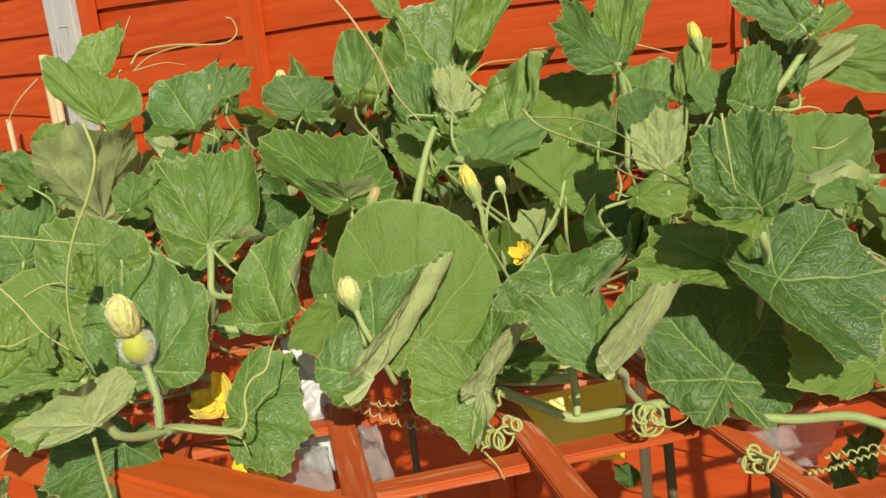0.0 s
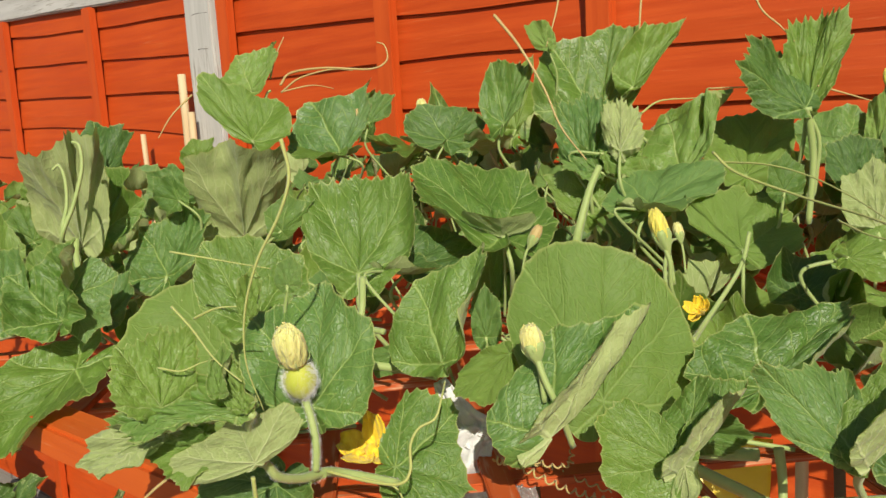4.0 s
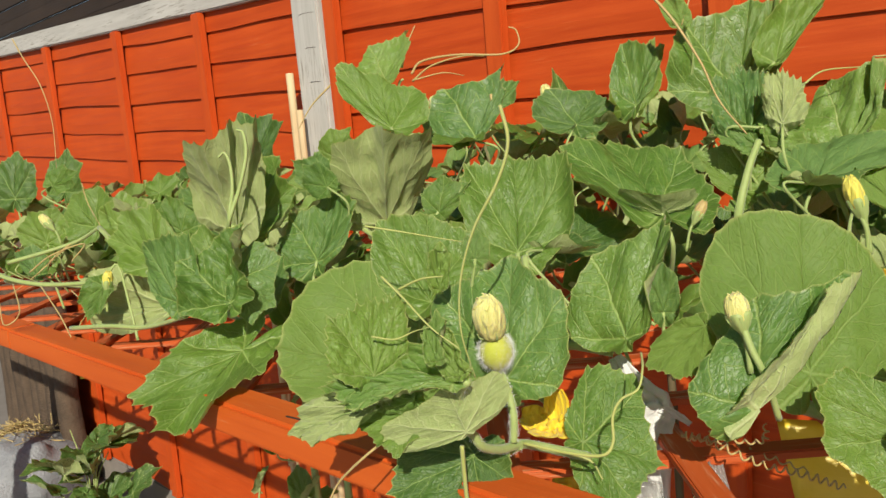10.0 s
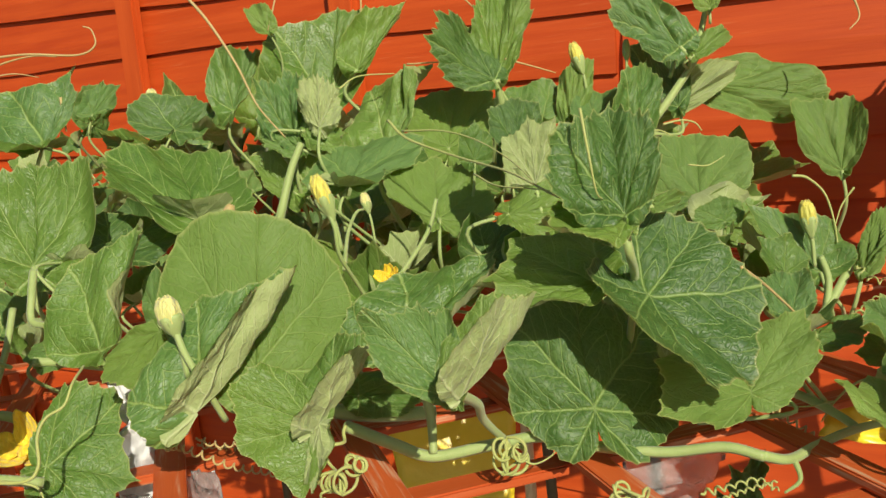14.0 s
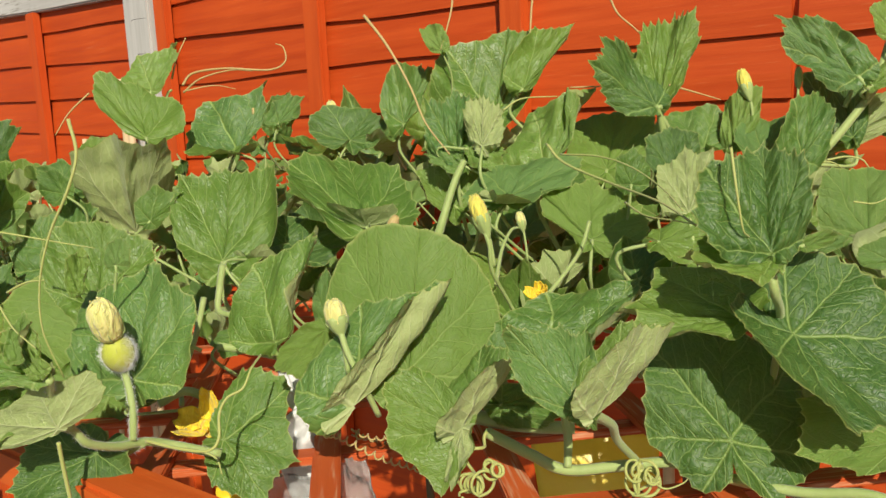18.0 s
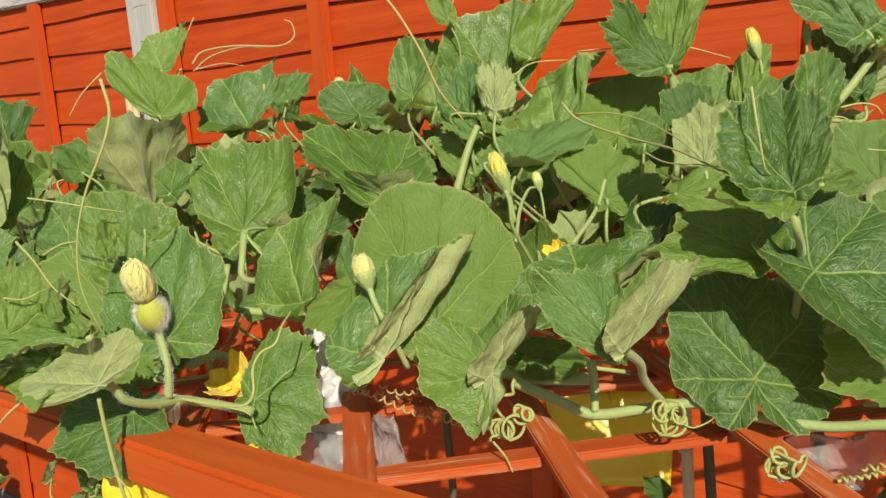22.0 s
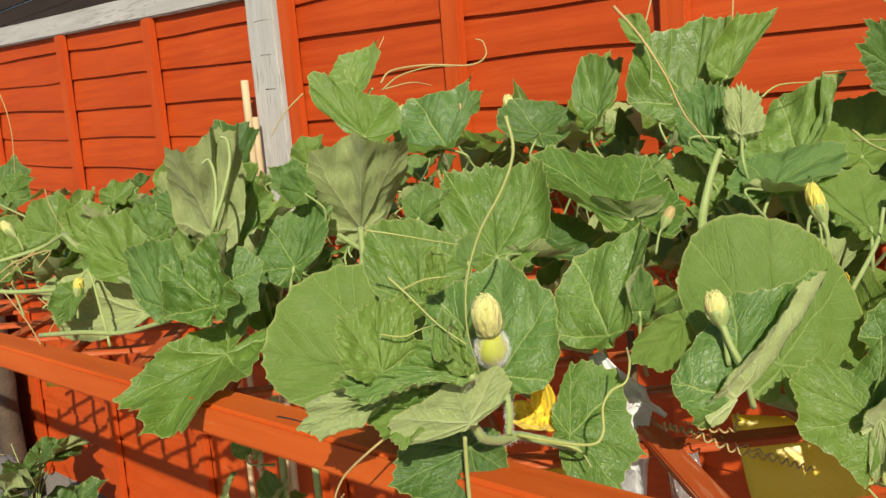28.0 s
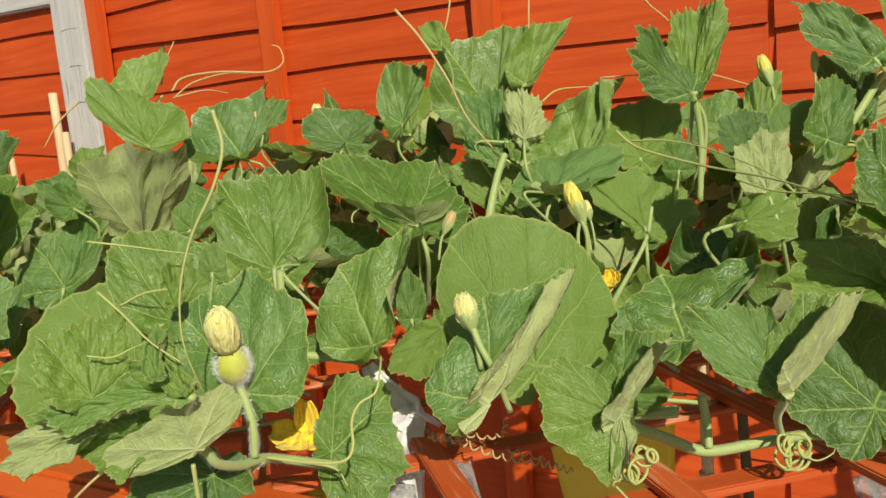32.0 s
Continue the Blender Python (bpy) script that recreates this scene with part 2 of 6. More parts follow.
# ---- building tools ----
def link_mesh(name, verts, faces, materials, parent=None, label="", smooth=True, slots=None, uv=None, rim=None):
    mesh = bpy.data.meshes.new(name)
    mesh.from_pydata([tuple(v) for v in verts], [], faces)
    for m in materials:
        mesh.materials.append(m)
    mesh.polygons.foreach_set("use_smooth", [smooth] * len(mesh.polygons))
    if slots is not None:
        mesh.polygons.foreach_set("material_index", slots)
    if uv is not None:
        layer = mesh.uv_layers.new(name="UVMap")
        index = np.empty(len(mesh.loops), dtype=np.int32)
        mesh.loops.foreach_get("vertex_index", index)
        layer.data.foreach_set("uv", np.asarray(uv, dtype=np.float32)[index].ravel())
    if rim is not None:
        layer = mesh.uv_layers.new(name="Rim")
        layer.data.foreach_set("uv", np.asarray(rim, dtype=np.float32)[index].ravel())
    ob = new(name, mesh)
    if parent is not None:
        ob.parent = parent
    if label:
        tagged(ob, label)
    return ob


def part(name, bm, material, parent, label="", smooth=False):
    mesh = bpy.data.meshes.new(name)
    bm.to_mesh(mesh)
    bm.free()
    mesh.materials.append(material)
    mesh.polygons.foreach_set("use_smooth", [smooth] * len(mesh.polygons))
    ob = new(name, mesh)
    ob.parent = parent
    if label:
        tagged(ob, label)
    return ob


def thing(name, label, category, at=(0, 0, 0), group="", kind=""):
    ob = new(name)
    ob.location = at
    ob.empty_display_size = 0.05
    return tagged(ob, label, category, group, kind)


def bar_mesh(length, width, thick, bevel=0.002, wave=0.0, seed=0, cuts=10):
    """A bevelled bar along x, centred, its edges a little uneven."""
    bm = bmesh.new()
    bmesh.ops.create_cube(bm, size=1.0, matrix=Matrix.Diagonal((length, width, thick, 1)))
    if wave:
        long_edges = [e for e in bm.edges if abs(e.verts[0].co.x - e.verts[1].co.x) > 0.5 * length]
        bmesh.ops.subdivide_edges(bm, edges=long_edges, cuts=cuts, use_grid_fill=True)
        for v in bm.verts:
            v.co.y += wave * noise.noise((v.co.x * 3.1 + seed, v.co.y * 5, seed * 0.7))
            v.co.z += wave * 0.5 * noise.noise((v.co.x * 2.3, seed + 9.0, v.co.y * 4))
    bmesh.ops.bevel(bm, geom=[e for e in bm.edges if e.is_manifold and e.calc_face_angle(0) > 0.9], offset=bevel, segments=2, affect="EDGES")
    return bm


def smooth_line(points, steps=8):
    """A Catmull-Rom line through the points."""
    p = [Vector(q) for q in points]
    p = [p[0] * 2 - p[1], *p, p[-1] * 2 - p[-2]]
    line = []
    for i in range(1, len(p) - 2):
        for k in range(steps):
            t = k / steps
            a, b, c, d = p[i - 1], p[i], p[i + 1], p[i + 2]
            line.append(0.5 * (2 * b + (c - a) * t + (2 * a - 5 * b + 4 * c - d) * t * t + (3 * b - a - 3 * c + d) * t ** 3))
    line.append(p[-2])
    return line


def tube(name, line, radius, material, parent, label="", sides=8, taper=1.0, ridge=0.0):
    """A round stem along a line; taper is the end's radius as a share of the start's."""
    verts, faces = [], []
    count = len(line)
    side = None
    for i, p in enumerate(line):
        way = (line[min(i + 1, count - 1)] - line[max(i - 1, 0)])
        way = way.normalized() if way.length > 1e-9 else Vector((0, 0, 1))
        if side is None:
            side = way.orthogonal().normalized()
        side = (side - way * side.dot(way)).normalized()
        up = way.cross(side)
        r = radius * (1 + (taper - 1) * i / max(1, count - 1))
        for k in range(sides):
            a = 2 * math.pi * k / sides
            rr = r * (1 + ridge * math.cos(5 * a))
            verts.append(p + side * (rr * math.cos(a)) + up * (rr * math.sin(a)))
    for i in range(count - 1):
        for k in range(sides):
            faces.append((i * sides + k, i * sides + (k + 1) % sides, (i + 1) * sides + (k + 1) % sides, (i + 1) * sides + k))
    faces.append(tuple(range(sides - 1, -1, -1)))
    faces.append(tuple((count - 1) * sides + k for k in range(sides)))
    return link_mesh(name, verts, faces, [material], parent, label)


def lathe(name, profile, material, parent, pose_m, sides=20, label="", ribs=0, rib=0.0, twist=0.0, rough=0.0):
    """A round body from (radius, height) pairs."""
    verts, faces = [], []
    for i, (r, h) in enumerate(profile):
        for k in range(sides):
            a = 2 * math.pi * k / sides
            rr = r * (1 + rib * math.cos(ribs * a + twist * h)) if ribs else r
            rr *= 1 + rough * noise.noise((3 * math.cos(a), 3 * math.sin(a), 220 * h))
            verts.append(pose_m @ Vector((rr * math.cos(a), rr * math.sin(a), h)))
    for i in range(len(profile) - 1):
        for k in range(sides):
            faces.append((i * sides + k, i * sides + (k + 1) % sides, (i + 1) * sides + (k + 1) % sides, (i + 1) * sides + k))
    faces.append(tuple(range(sides - 1, -1, -1)))
    faces.append(tuple((len(profile) - 1) * sides + k for k in range(sides)))
    return link_mesh(name, verts, faces, [material], parent, label)


LEAF_COUNT = [0]


def ripple(x, y, seed):
    """A smooth uneven height over the plane, about -1 to 1."""
    rnd = random.Random(seed)
    out = np.zeros_like(x)
    for _ in range(5):
        a, f, p = rnd.uniform(0, 6.283), rnd.uniform(0.65, 1.5), rnd.uniform(0, 6.283)
        q = rnd.uniform(0, 6.283)
        out += np.sin(f * (x * math.cos(a) + y * math.sin(a)) * 3.1 + p + 0.9 * np.sin(1.7 * f * (y * math.cos(a) - x * math.sin(a)) + q))
    return out / 3.0


def outline(theta, lobes, teeth, count, phase, base, even):
    """How far a melon leaf reaches from its stalk at each angle from the midrib: five blunt lobes with pointed teeth."""
    a = np.abs(theta)
    full = np.interp(a, [0, 0.35, 0.7, 1.1, 1.5, 1.95, 2.35, 2.7, 2.95, 3.1, 3.1416], [1.0, 0.94, 0.95, 0.86, 0.78, 0.72, 0.64, 0.52, 0.36, 0.14, 0.05])
    full = full * (1 - even) + even * np.interp(a, [0, 0.5, 1.0, 1.5, 2.0, 2.5, 2.8, 3.0, 3.1416], [1.0, 0.985, 0.94, 0.87, 0.77, 0.62, 0.45, 0.25, 0.05])
    full = full * (1 + (base - 1) * np.clip((a - 1.3) / 0.9, 0, 1))
    lobe = 1 + lobes * (1 - 2 * np.abs(np.sin(theta / 0.80 * math.pi)) ** 0.8) * np.where(a < 2.3, 1, 0.3)
    t = (theta / (2 * math.pi) + 0.5) * count
    size = 0.45 + 0.75 * np.abs(np.sin(1.7 * np.floor(t + 0.5) + phase))
    cusp = np.abs(2 * (t % 1.0) - 1) ** 1.7
    lean = 1 + teeth * size * (cusp - 0.35) * np.where(a < 2.75, 1, 0.25)
    return full * lobe * lean


def vein_lines(x, y, seed):
    """The places of the side veins between the main ones: 1 along a vein, 0 between."""
    r = np.hypot(x, y)
    t = np.arctan2(x, y) / 0.80
    d = np.abs(t - np.round(t)) * 0.80 * r
    q = (r - 1.25 * d) * 6.5 + 0.35 * np.sin(5 * x + seed) * np.cos(4 * y)
    main = np.clip(1 - d / 0.05, 0, 1)
    return main, np.abs(2 * (q % 1.0) - 1) ** 2 * np.clip(r * 4 - 0.5, 0, 1)


def blade(plant, base, tip, left, right, bend=0.0, arch=0.0, ruffle=0.04, curl=(0, 0), roll=0.45, lobe_back=0.7, bowl=0.0, teeth=None, crumple=1.0,
          kind="", stalk=None, label="", fine=True, sinus=0.3, pucker=1.0, even=0.0):
    """One leaf. base: where the stalk meets the blade; tip: the end of the midrib; left and right: the outermost points of the two halves,
    seen from above with the tip ahead. bend: how the midrib arches up; arch: how each half bulges; curl: degrees by which the left and right
    margins roll up and over, from the share roll of the half on; lobe_back: how far the lobes reach back past the stalk; bowl: how the
    rim rises round the stalk; kind: young, mature, pale; stalk: where the petiole grows from the vine."""
    LEAF_COUNT[0] += 1
    seed = LEAF_COUNT[0]
    rnd = random.Random(seed * 7919)
    base, tip, left, right = (np.array(tuple(p), float) for p in (base, tip, left, right))
    way = tip - base
    length = np.linalg.norm(way)
    if bowl:
        lift = np.cross(right - left, way)
        lift = lift / max(np.linalg.norm(lift), 1e-9) * bowl * length
        tip, left, right = tip - 0.79 * lift, left - 0.55 * lift, right - 0.55 * lift
        way = tip - base
    lean_l, lean_r = left - base - sinus * way, right - base - sinus * way
    up_l, up_r = np.cross(way, lean_l), np.cross(lean_r, way)
    up_l, up_r = up_l / max(np.linalg.norm(up_l), 1e-9), up_r / max(np.linalg.norm(up_r), 1e-9)
    teeth = rnd.uniform(0.028, 0.050) if teeth is None else teeth
    count, rings = (rnd.randint(29, 37), 22) if fine else (rnd.randint(19, 24), 10)
    spokes = count * (6 if fine else 4)
    phase = rnd.uniform(0, 3)
    theta = np.repeat(np.linspace(-math.pi, math.pi, spokes + 1)[:, None], rings + 1, axis=1)
    f = np.repeat(((np.arange(rings + 1) / rings) ** 0.85)[None, :], spokes + 1, axis=0)
    f[:, 0] = 0.004
    reach = outline(theta, rnd.uniform(0.03, 0.09) * (1 - even), teeth, count, phase, lobe_back, even)
    widest = 0.80
    grow = np.where(np.sin(theta) > 0, widest / (reach * np.sin(theta)).max(), widest / -(reach * np.sin(theta)).min())
    v, w = reach * f * np.cos(theta) / reach[spokes // 2, 0], reach * f * np.sin(theta) * grow
    share = np.abs(w) / widest
    side = np.where(w > 0, 1.0, 0.0)
    width = np.where(w > 0, np.linalg.norm(lean_r), np.linalg.norm(lean_l))
    # margins that roll over
    turn = np.where(w > 0, radians(curl[1]), radians(curl[0])) * (0.9 + 0.35 * ripple(v * 1.6, w * 0.2, seed + 5))
    over = np.clip((share - roll) / (1 - roll), 0, 1.3)
    safe = np.where(np.abs(turn) < 0.01, 0.01, turn)
    lat = np.where(share > roll, roll + (1 - roll) * np.sin(over * safe) / safe, share)
    rise = np.where(share > roll, (1 - roll) * (1 - np.cos(over * safe)) / safe, 0.0) * width
    c = 0.035
    soft = np.sqrt(lat * lat + c * c) - c
    h = rise
    rim = sum(rnd.uniform(0.3, 1.0) * np.sin(k * theta + rnd.uniform(0, 6.28)) / (0.8 + 0.16 * k) for k in (2, 3, 5, 7, 11))
    main, ridge = vein_lines(w, v, seed)
    h = h + length * (1.5 * ruffle * rim * f ** 2.4 + arch * 4 * share * (1 - share) + bend * 4 * np.clip(v, 0, 1) * (1 - np.clip(v, 0, 1)))
    h = h + length * crumple * (0.075 * ripple(v * 0.9, w * 0.9, seed) + 0.036 * ripple(v * 2.6, w * 2.6, seed + 1) - 0.022 * np.cos(theta / 0.80 * 2 * math.pi)) * f
    h = h + length * pucker * (-0.018 * main * (1.1 - f) - 0.010 * ridge + 0.013 * ripple(v * 6, w * 6, seed + 2)) * np.clip(f * 4, 0, 1)
    h = h + bowl * length * np.clip(np.hypot(v, w) - 0.15, 0, 2) ** 1.4
    mixed = np.clip(w / 0.16 * 0.5 + 0.5, 0, 1)[..., None]
    up = up_l * (1 - mixed) + up_r * mixed
    up = up / np.maximum(np.linalg.norm(up, axis=2), 0.25)[..., None]
    pts = base + v[..., None] * way + soft[..., None] * np.where(side[..., None] > 0, lean_r, lean_l) + h[..., None] * up
    n = rings + 1
    faces = []
    for s in range(spokes):
        for i in range(rings):
            p, q = s * n + i, (s + 1) * n + i
            faces.append((p, q, q + 1, p + 1))
    nor = np.cross(np.gradient(pts, axis=0), np.gradient(pts, axis=1)).reshape(-1, 3)
    nor /= np.maximum(np.linalg.norm(nor, axis=1), 1e-9)[:, None]
    flip = np.median(nor @ (up_l + up_r)) < 0 if np.dot(up_l, up_r) > -0.5 else np.median((nor * up.reshape(-1, 3)).sum(1)) < 0
    pts = pts.reshape(-1, 3)
    if flip:
        nor = -nor
        faces = [tuple(reversed(q)) for q in faces]
    total = len(pts)
    both = np.vstack([pts + 0.0003 * nor, pts - 0.0003 * nor])
    half = len(faces)
    faces = faces + [tuple(reversed([k + total for k in q])) for q in faces]
    uv = np.stack([w.ravel(), v.ravel()], axis=1)
    edge = np.stack([f.ravel(), reach.ravel()], axis=1)
    top = {"young": YOUNG_TOP, "mature_or_shaded": MATURE_OR_SHADED_TOP, "pale": PALE_TOP}.get(kind, LEAF_TOP)
    ob = link_mesh("leaf", both, faces, [top, LEAF_UNDER], plant, label, slots=[0] * half + [1] * half, uv=np.vstack([uv, uv]), rim=np.vstack([edge, edge]))
    if stalk is not None:
        at = Vector(base)
        back = Vector(-way / length - 0.45 * (up_l + up_r) / 2)
        end = Vector(stalk)
        far = (end - at).length
        line = smooth_line([at, at + back * min(0.35 * far, 0.04), at.lerp(end, 0.6) + back * 0.16 * far, end], 6)
        tube("petiole", line, 0.0010 + 0.010 * length, STEM, ob, sides=8, taper=1.25, ridge=0.08)
    return ob


def leaf(plant, x, y, z, rx, ry, rz, length, left, right, fold, droop=0.08, ruffle=0.045, curl=(0, 0), young=False, stalk=None, label="", base=0.6, mature_or_shaded=False, pale=False, cup=None, fine=True, bowl=0.0):
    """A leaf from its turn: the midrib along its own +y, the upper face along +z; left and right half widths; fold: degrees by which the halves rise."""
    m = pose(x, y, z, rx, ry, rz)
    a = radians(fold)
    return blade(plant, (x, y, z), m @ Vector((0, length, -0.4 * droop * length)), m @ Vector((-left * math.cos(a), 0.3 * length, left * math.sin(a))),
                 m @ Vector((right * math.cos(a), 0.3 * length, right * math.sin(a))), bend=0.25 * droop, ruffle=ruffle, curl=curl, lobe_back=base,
                 bowl=bowl + (0.0 if cup is None else cup), kind="young" if young else "mature_or_shaded" if mature_or_shaded else "pale" if pale else "", stalk=stalk, label=label, fine=fine)


def fill_leaves(plant, count, box, sizes, seed, tilt=(15, 65), young=0.2, stalks=0.12, crumple=1.0, turn=75, bare=None):
    """Smaller leaves that fill the mass of a plant between the ones that stand out; none grow from the stretch between the two x of bare."""
    rnd = random.Random(seed)
    (x0, x1), (y0, y1), (z0, z1) = box
    for _ in range(count):
        x, y, z = rnd.uniform(x0, x1), rnd.uniform(y0, y1), rnd.uniform(z0, z1)
        size = rnd.uniform(*sizes)
        rolled = rnd.random() < 0.5 * crumple
        turned = (rnd.uniform(*tilt), rnd.uniform(-35, 35), rnd.uniform(-turn, turn))
        halves = (size, size * rnd.uniform(0.55, 0.9), size * rnd.uniform(0.55, 0.9), rnd.uniform(20, 65) if rolled else rnd.uniform(-10, 30), rnd.uniform(0.0, 0.35), rnd.uniform(0.05, 0.11))
        curl = (rnd.choice((0, 60, 120)), rnd.choice((0, 60, 120))) if rolled else (rnd.choice((0, 0, 70)), 0)
        fresh = rnd.random() < young
        root = (x + rnd.uniform(-0.06, 0.06), y + rnd.uniform(-0.02, 0.06), max(1.268, z - rnd.uniform(0.4, 1.0) * stalks))
        looks = dict(base=rnd.uniform(0.3, 0.9), cup=rnd.uniform(0.0, 0.35), mature_or_shaded=rnd.random() < 0.2, pale=rnd.random() < 0.45, fine=False, bowl=rnd.choice((0, 0, 0.3, 0.6)))
        if bare and bare[0] < x < bare[1]:
            LEAF_COUNT[0] += 1
            continue
        leaf(plant, x, y, z, *turned, *halves, curl, fresh, root, **looks)


def stem(plant, points, radius, taper=0.8, material=None, name="stem", label="", ridge=0.08, hairs=0):
    """A vine stem through the points, with short white hairs where it is downy."""
    line = smooth_line(points, 8)
    ob = tube(name, line, radius, material or STEM, plant, label, sides=10, taper=taper, ridge=ridge)
    if hairs:
        rnd = random.Random(hairs)
        verts, faces = [], []
        for k in range(hairs):
            i = rnd.randrange(len(line) - 1)
            p = line[i].lerp(line[i + 1], rnd.random())
            way = (line[i + 1] - line[i]).normalized()
            out = (way.orthogonal().normalized())
            out.rotate(Matrix.Rotation(rnd.uniform(0, 6.283), 3, way))
            q = p + out * radius * 0.85
            tip = q + out * rnd.uniform(0.0012, 0.0030) + way * rnd.uniform(-0.0008, 0.0008)
            side = way * 0.00007
            n = len(verts)
            verts += [q - side, q + side, tip]
            faces.append((n, n + 1, n + 2))
        tagged(link_mesh("down", verts, faces, [CLOTH], ob, "fine white hairs"), kind="stuff")
    return ob


def tendril(plant, points, radius=0.0011, material=None, label="", taper=0.45):
    return tube("tendril", smooth_line(points, 10), radius, material or TENDRIL, plant, label, sides=6, taper=taper)


def coil(plant, points, turns, size, radius=0.0009, material=None, seed=1, label="", tight=1.0):
    """A spring-like tendril wound round the line through the points."""
    rnd = random.Random(seed)
    base = smooth_line(points, 12)
    count = int(turns * 14)
    line = []
    for i in range(count + 1):
        f = i / count * (len(base) - 1.001)
        k = int(f)
        p = base[k].lerp(base[k + 1], f - k)
        way = (base[k + 1] - base[k]).normalized()
        a = way.cross(Vector((0.1, 0.3, 1.0))).normalized()
        b = way.cross(a)
        ang = 2 * math.pi * turns * (i / count) * tight
        s = size * (0.75 + 0.5 * noise.noise((i * 0.035, seed, 0)) + 0.25) * min(1.0, i / 10, (count - i) / 6 + 0.2)
        line.append(p + a * (s * math.cos(ang)) + b * (s * math.sin(ang)))
    return tube("tendril", line, radius, material or DRY, plant, label, sides=6, taper=0.7)


def curls(plant, at, size, rings, seed, radius=0.0012, material=None):
    """A loose knot of tendril rings hanging from the vine."""
    rnd = random.Random(seed)
    line = []
    centre = Vector(at)
    for r in range(rings):
        s = size * rnd.uniform(0.5, 1.1)
        c = centre + Vector((rnd.uniform(-1, 1), rnd.uniform(-0.4, 0.4), rnd.uniform(-1.1, 0.6))) * size * 0.8
        tilt = Euler((rnd.uniform(0.9, 1.9), rnd.uniform(-0.6, 0.6), rnd.uniform(0.0, 1.4))).to_matrix()
        start = rnd.uniform(0, 6.28)
        for k in range(13):
            a = start + 2 * math.pi * k / 12
            line.append(c + tilt @ Vector((s * math.cos(a), s * math.sin(a), 0.12 * size * k / 12)))
    return tube("tendril", smooth_line(line, 3), radius, material or TENDRIL, plant, "pale coiled tendril", sides=6, taper=0.8)


def axis_pose(base, tip):
    way = Vector(tip) - Vector(base)
    return Matrix.Translation(base) @ way.to_track_quat("Z", "Y").to_matrix().to_4x4(), way.length


def closed_bud(plant, base, tip, width, material=None, name="flower_bud", label="closed pale yellow flower bud", stalk=0.03):
    """A furled flower: a ribbed body of overlapping petals, narrowed at both ends, with a ragged tip."""
    m, h = axis_pose(base, tip)
    bud = lathe(name, [(width * r, h * t) for r, t in ((0.20, 0), (0.34, 0.06), (0.45, 0.18), (0.51, 0.36), (0.52, 0.55), (0.49, 0.70), (0.42, 0.82), (0.31, 0.92), (0.16, 0.99))],
                material or BUD, plant, m, 60, label, 10, 0.032, 1.0 / h, 0.06)
    foot = Vector(base)
    down = (foot - Vector(tip)).normalized()
    if stalk:
        tube("flower_stalk", smooth_line([foot - down * 0.05 * h, foot + down * 0.4 * stalk, foot + down * 0.7 * stalk + Vector((0, 0, -0.4 * stalk))], 5), 0.13 * width, STEM, bud, sides=8)
    if stalk:
        lathe("calyx", [(width * r, h * t) for r, t in ((0.13, -0.34), (0.20, -0.20), (0.36, -0.04), (0.47, 0.12), (0.53, 0.28), (0.535, 0.36), (0.49, 0.42))],
              STEM, bud, m, 30, "ribbed green calyx", 5, 0.07)
    for k in range(5):
        a = 2 * math.pi * k / 5 + 0.3
        sepal = smooth_line([m @ Vector((0.22 * width * math.cos(a), 0.22 * width * math.sin(a), 0.02 * h)),
                             m @ Vector((0.50 * width * math.cos(a), 0.50 * width * math.sin(a), 0.16 * h)),
                             m @ Vector((0.56 * width * math.cos(a), 0.56 * width * math.sin(a), 0.30 * h))], 4)
        tube("sepal", sepal, 0.045 * width, STEM, bud, sides=5, taper=0.3)
    for k in range(5):
        a = 2 * math.pi * k / 5
        tip_line = smooth_line([m @ Vector((0.36 * width * math.cos(a), 0.36 * width * math.sin(a), 0.82 * h)),
                                m @ Vector((0.30 * width * math.cos(a + 0.4), 0.30 * width * math.sin(a + 0.4), 0.92 * h)),
                                m @ Vector((0.20 * width * math.cos(a + 0.9), 0.20 * width * math.sin(a + 0.9), 1.02 * h))], 4)
        tube("petal", tip_line, 0.085 * width, material or BUD, bud, sides=6, taper=0.3)
    return bud


def young_fruit(plant, base, tip, width):
    """A downy ovary below the flower, with its hairs."""
    m, h = axis_pose(base, tip)
    body = lathe("young_fruit", [(width * 0.5 * math.sin(math.pi * t) ** 0.62 + 0.001, h * t) for t in (0.01, 0.06, 0.14, 0.25, 0.38, 0.5, 0.62, 0.75, 0.86, 0.94, 0.99)],
                 FUZZ, plant, m, 26, "small yellow-green young melon covered in white down")
    rnd = random.Random(4)
    verts, faces = [], []
    for k in range(2600):
        t, a = rnd.uniform(0.03, 0.97), rnd.uniform(0, 2 * math.pi)
        r = width * 0.5 * math.sin(math.pi * t) ** 0.62
        out = Vector((math.cos(a), math.sin(a), 1.3 * (t - 0.5))).normalized()
        p = Vector((r * math.cos(a), r * math.sin(a), h * t))
        side = out.orthogonal().normalized() * 0.00008
        q = p + out * rnd.uniform(0.0022, 0.0052) + Vector((rnd.uniform(-1, 1), rnd.uniform(-1, 1), rnd.uniform(-1, 1))) * 0.0007
        i = len(verts)
        verts += [m @ (p - side), m @ (p + side), m @ q]
        faces.append((i, i + 1, i + 2))
    tagged(link_mesh("down", verts, faces, [CLOTH], body, "fine white hairs"), kind="stuff")
    return body


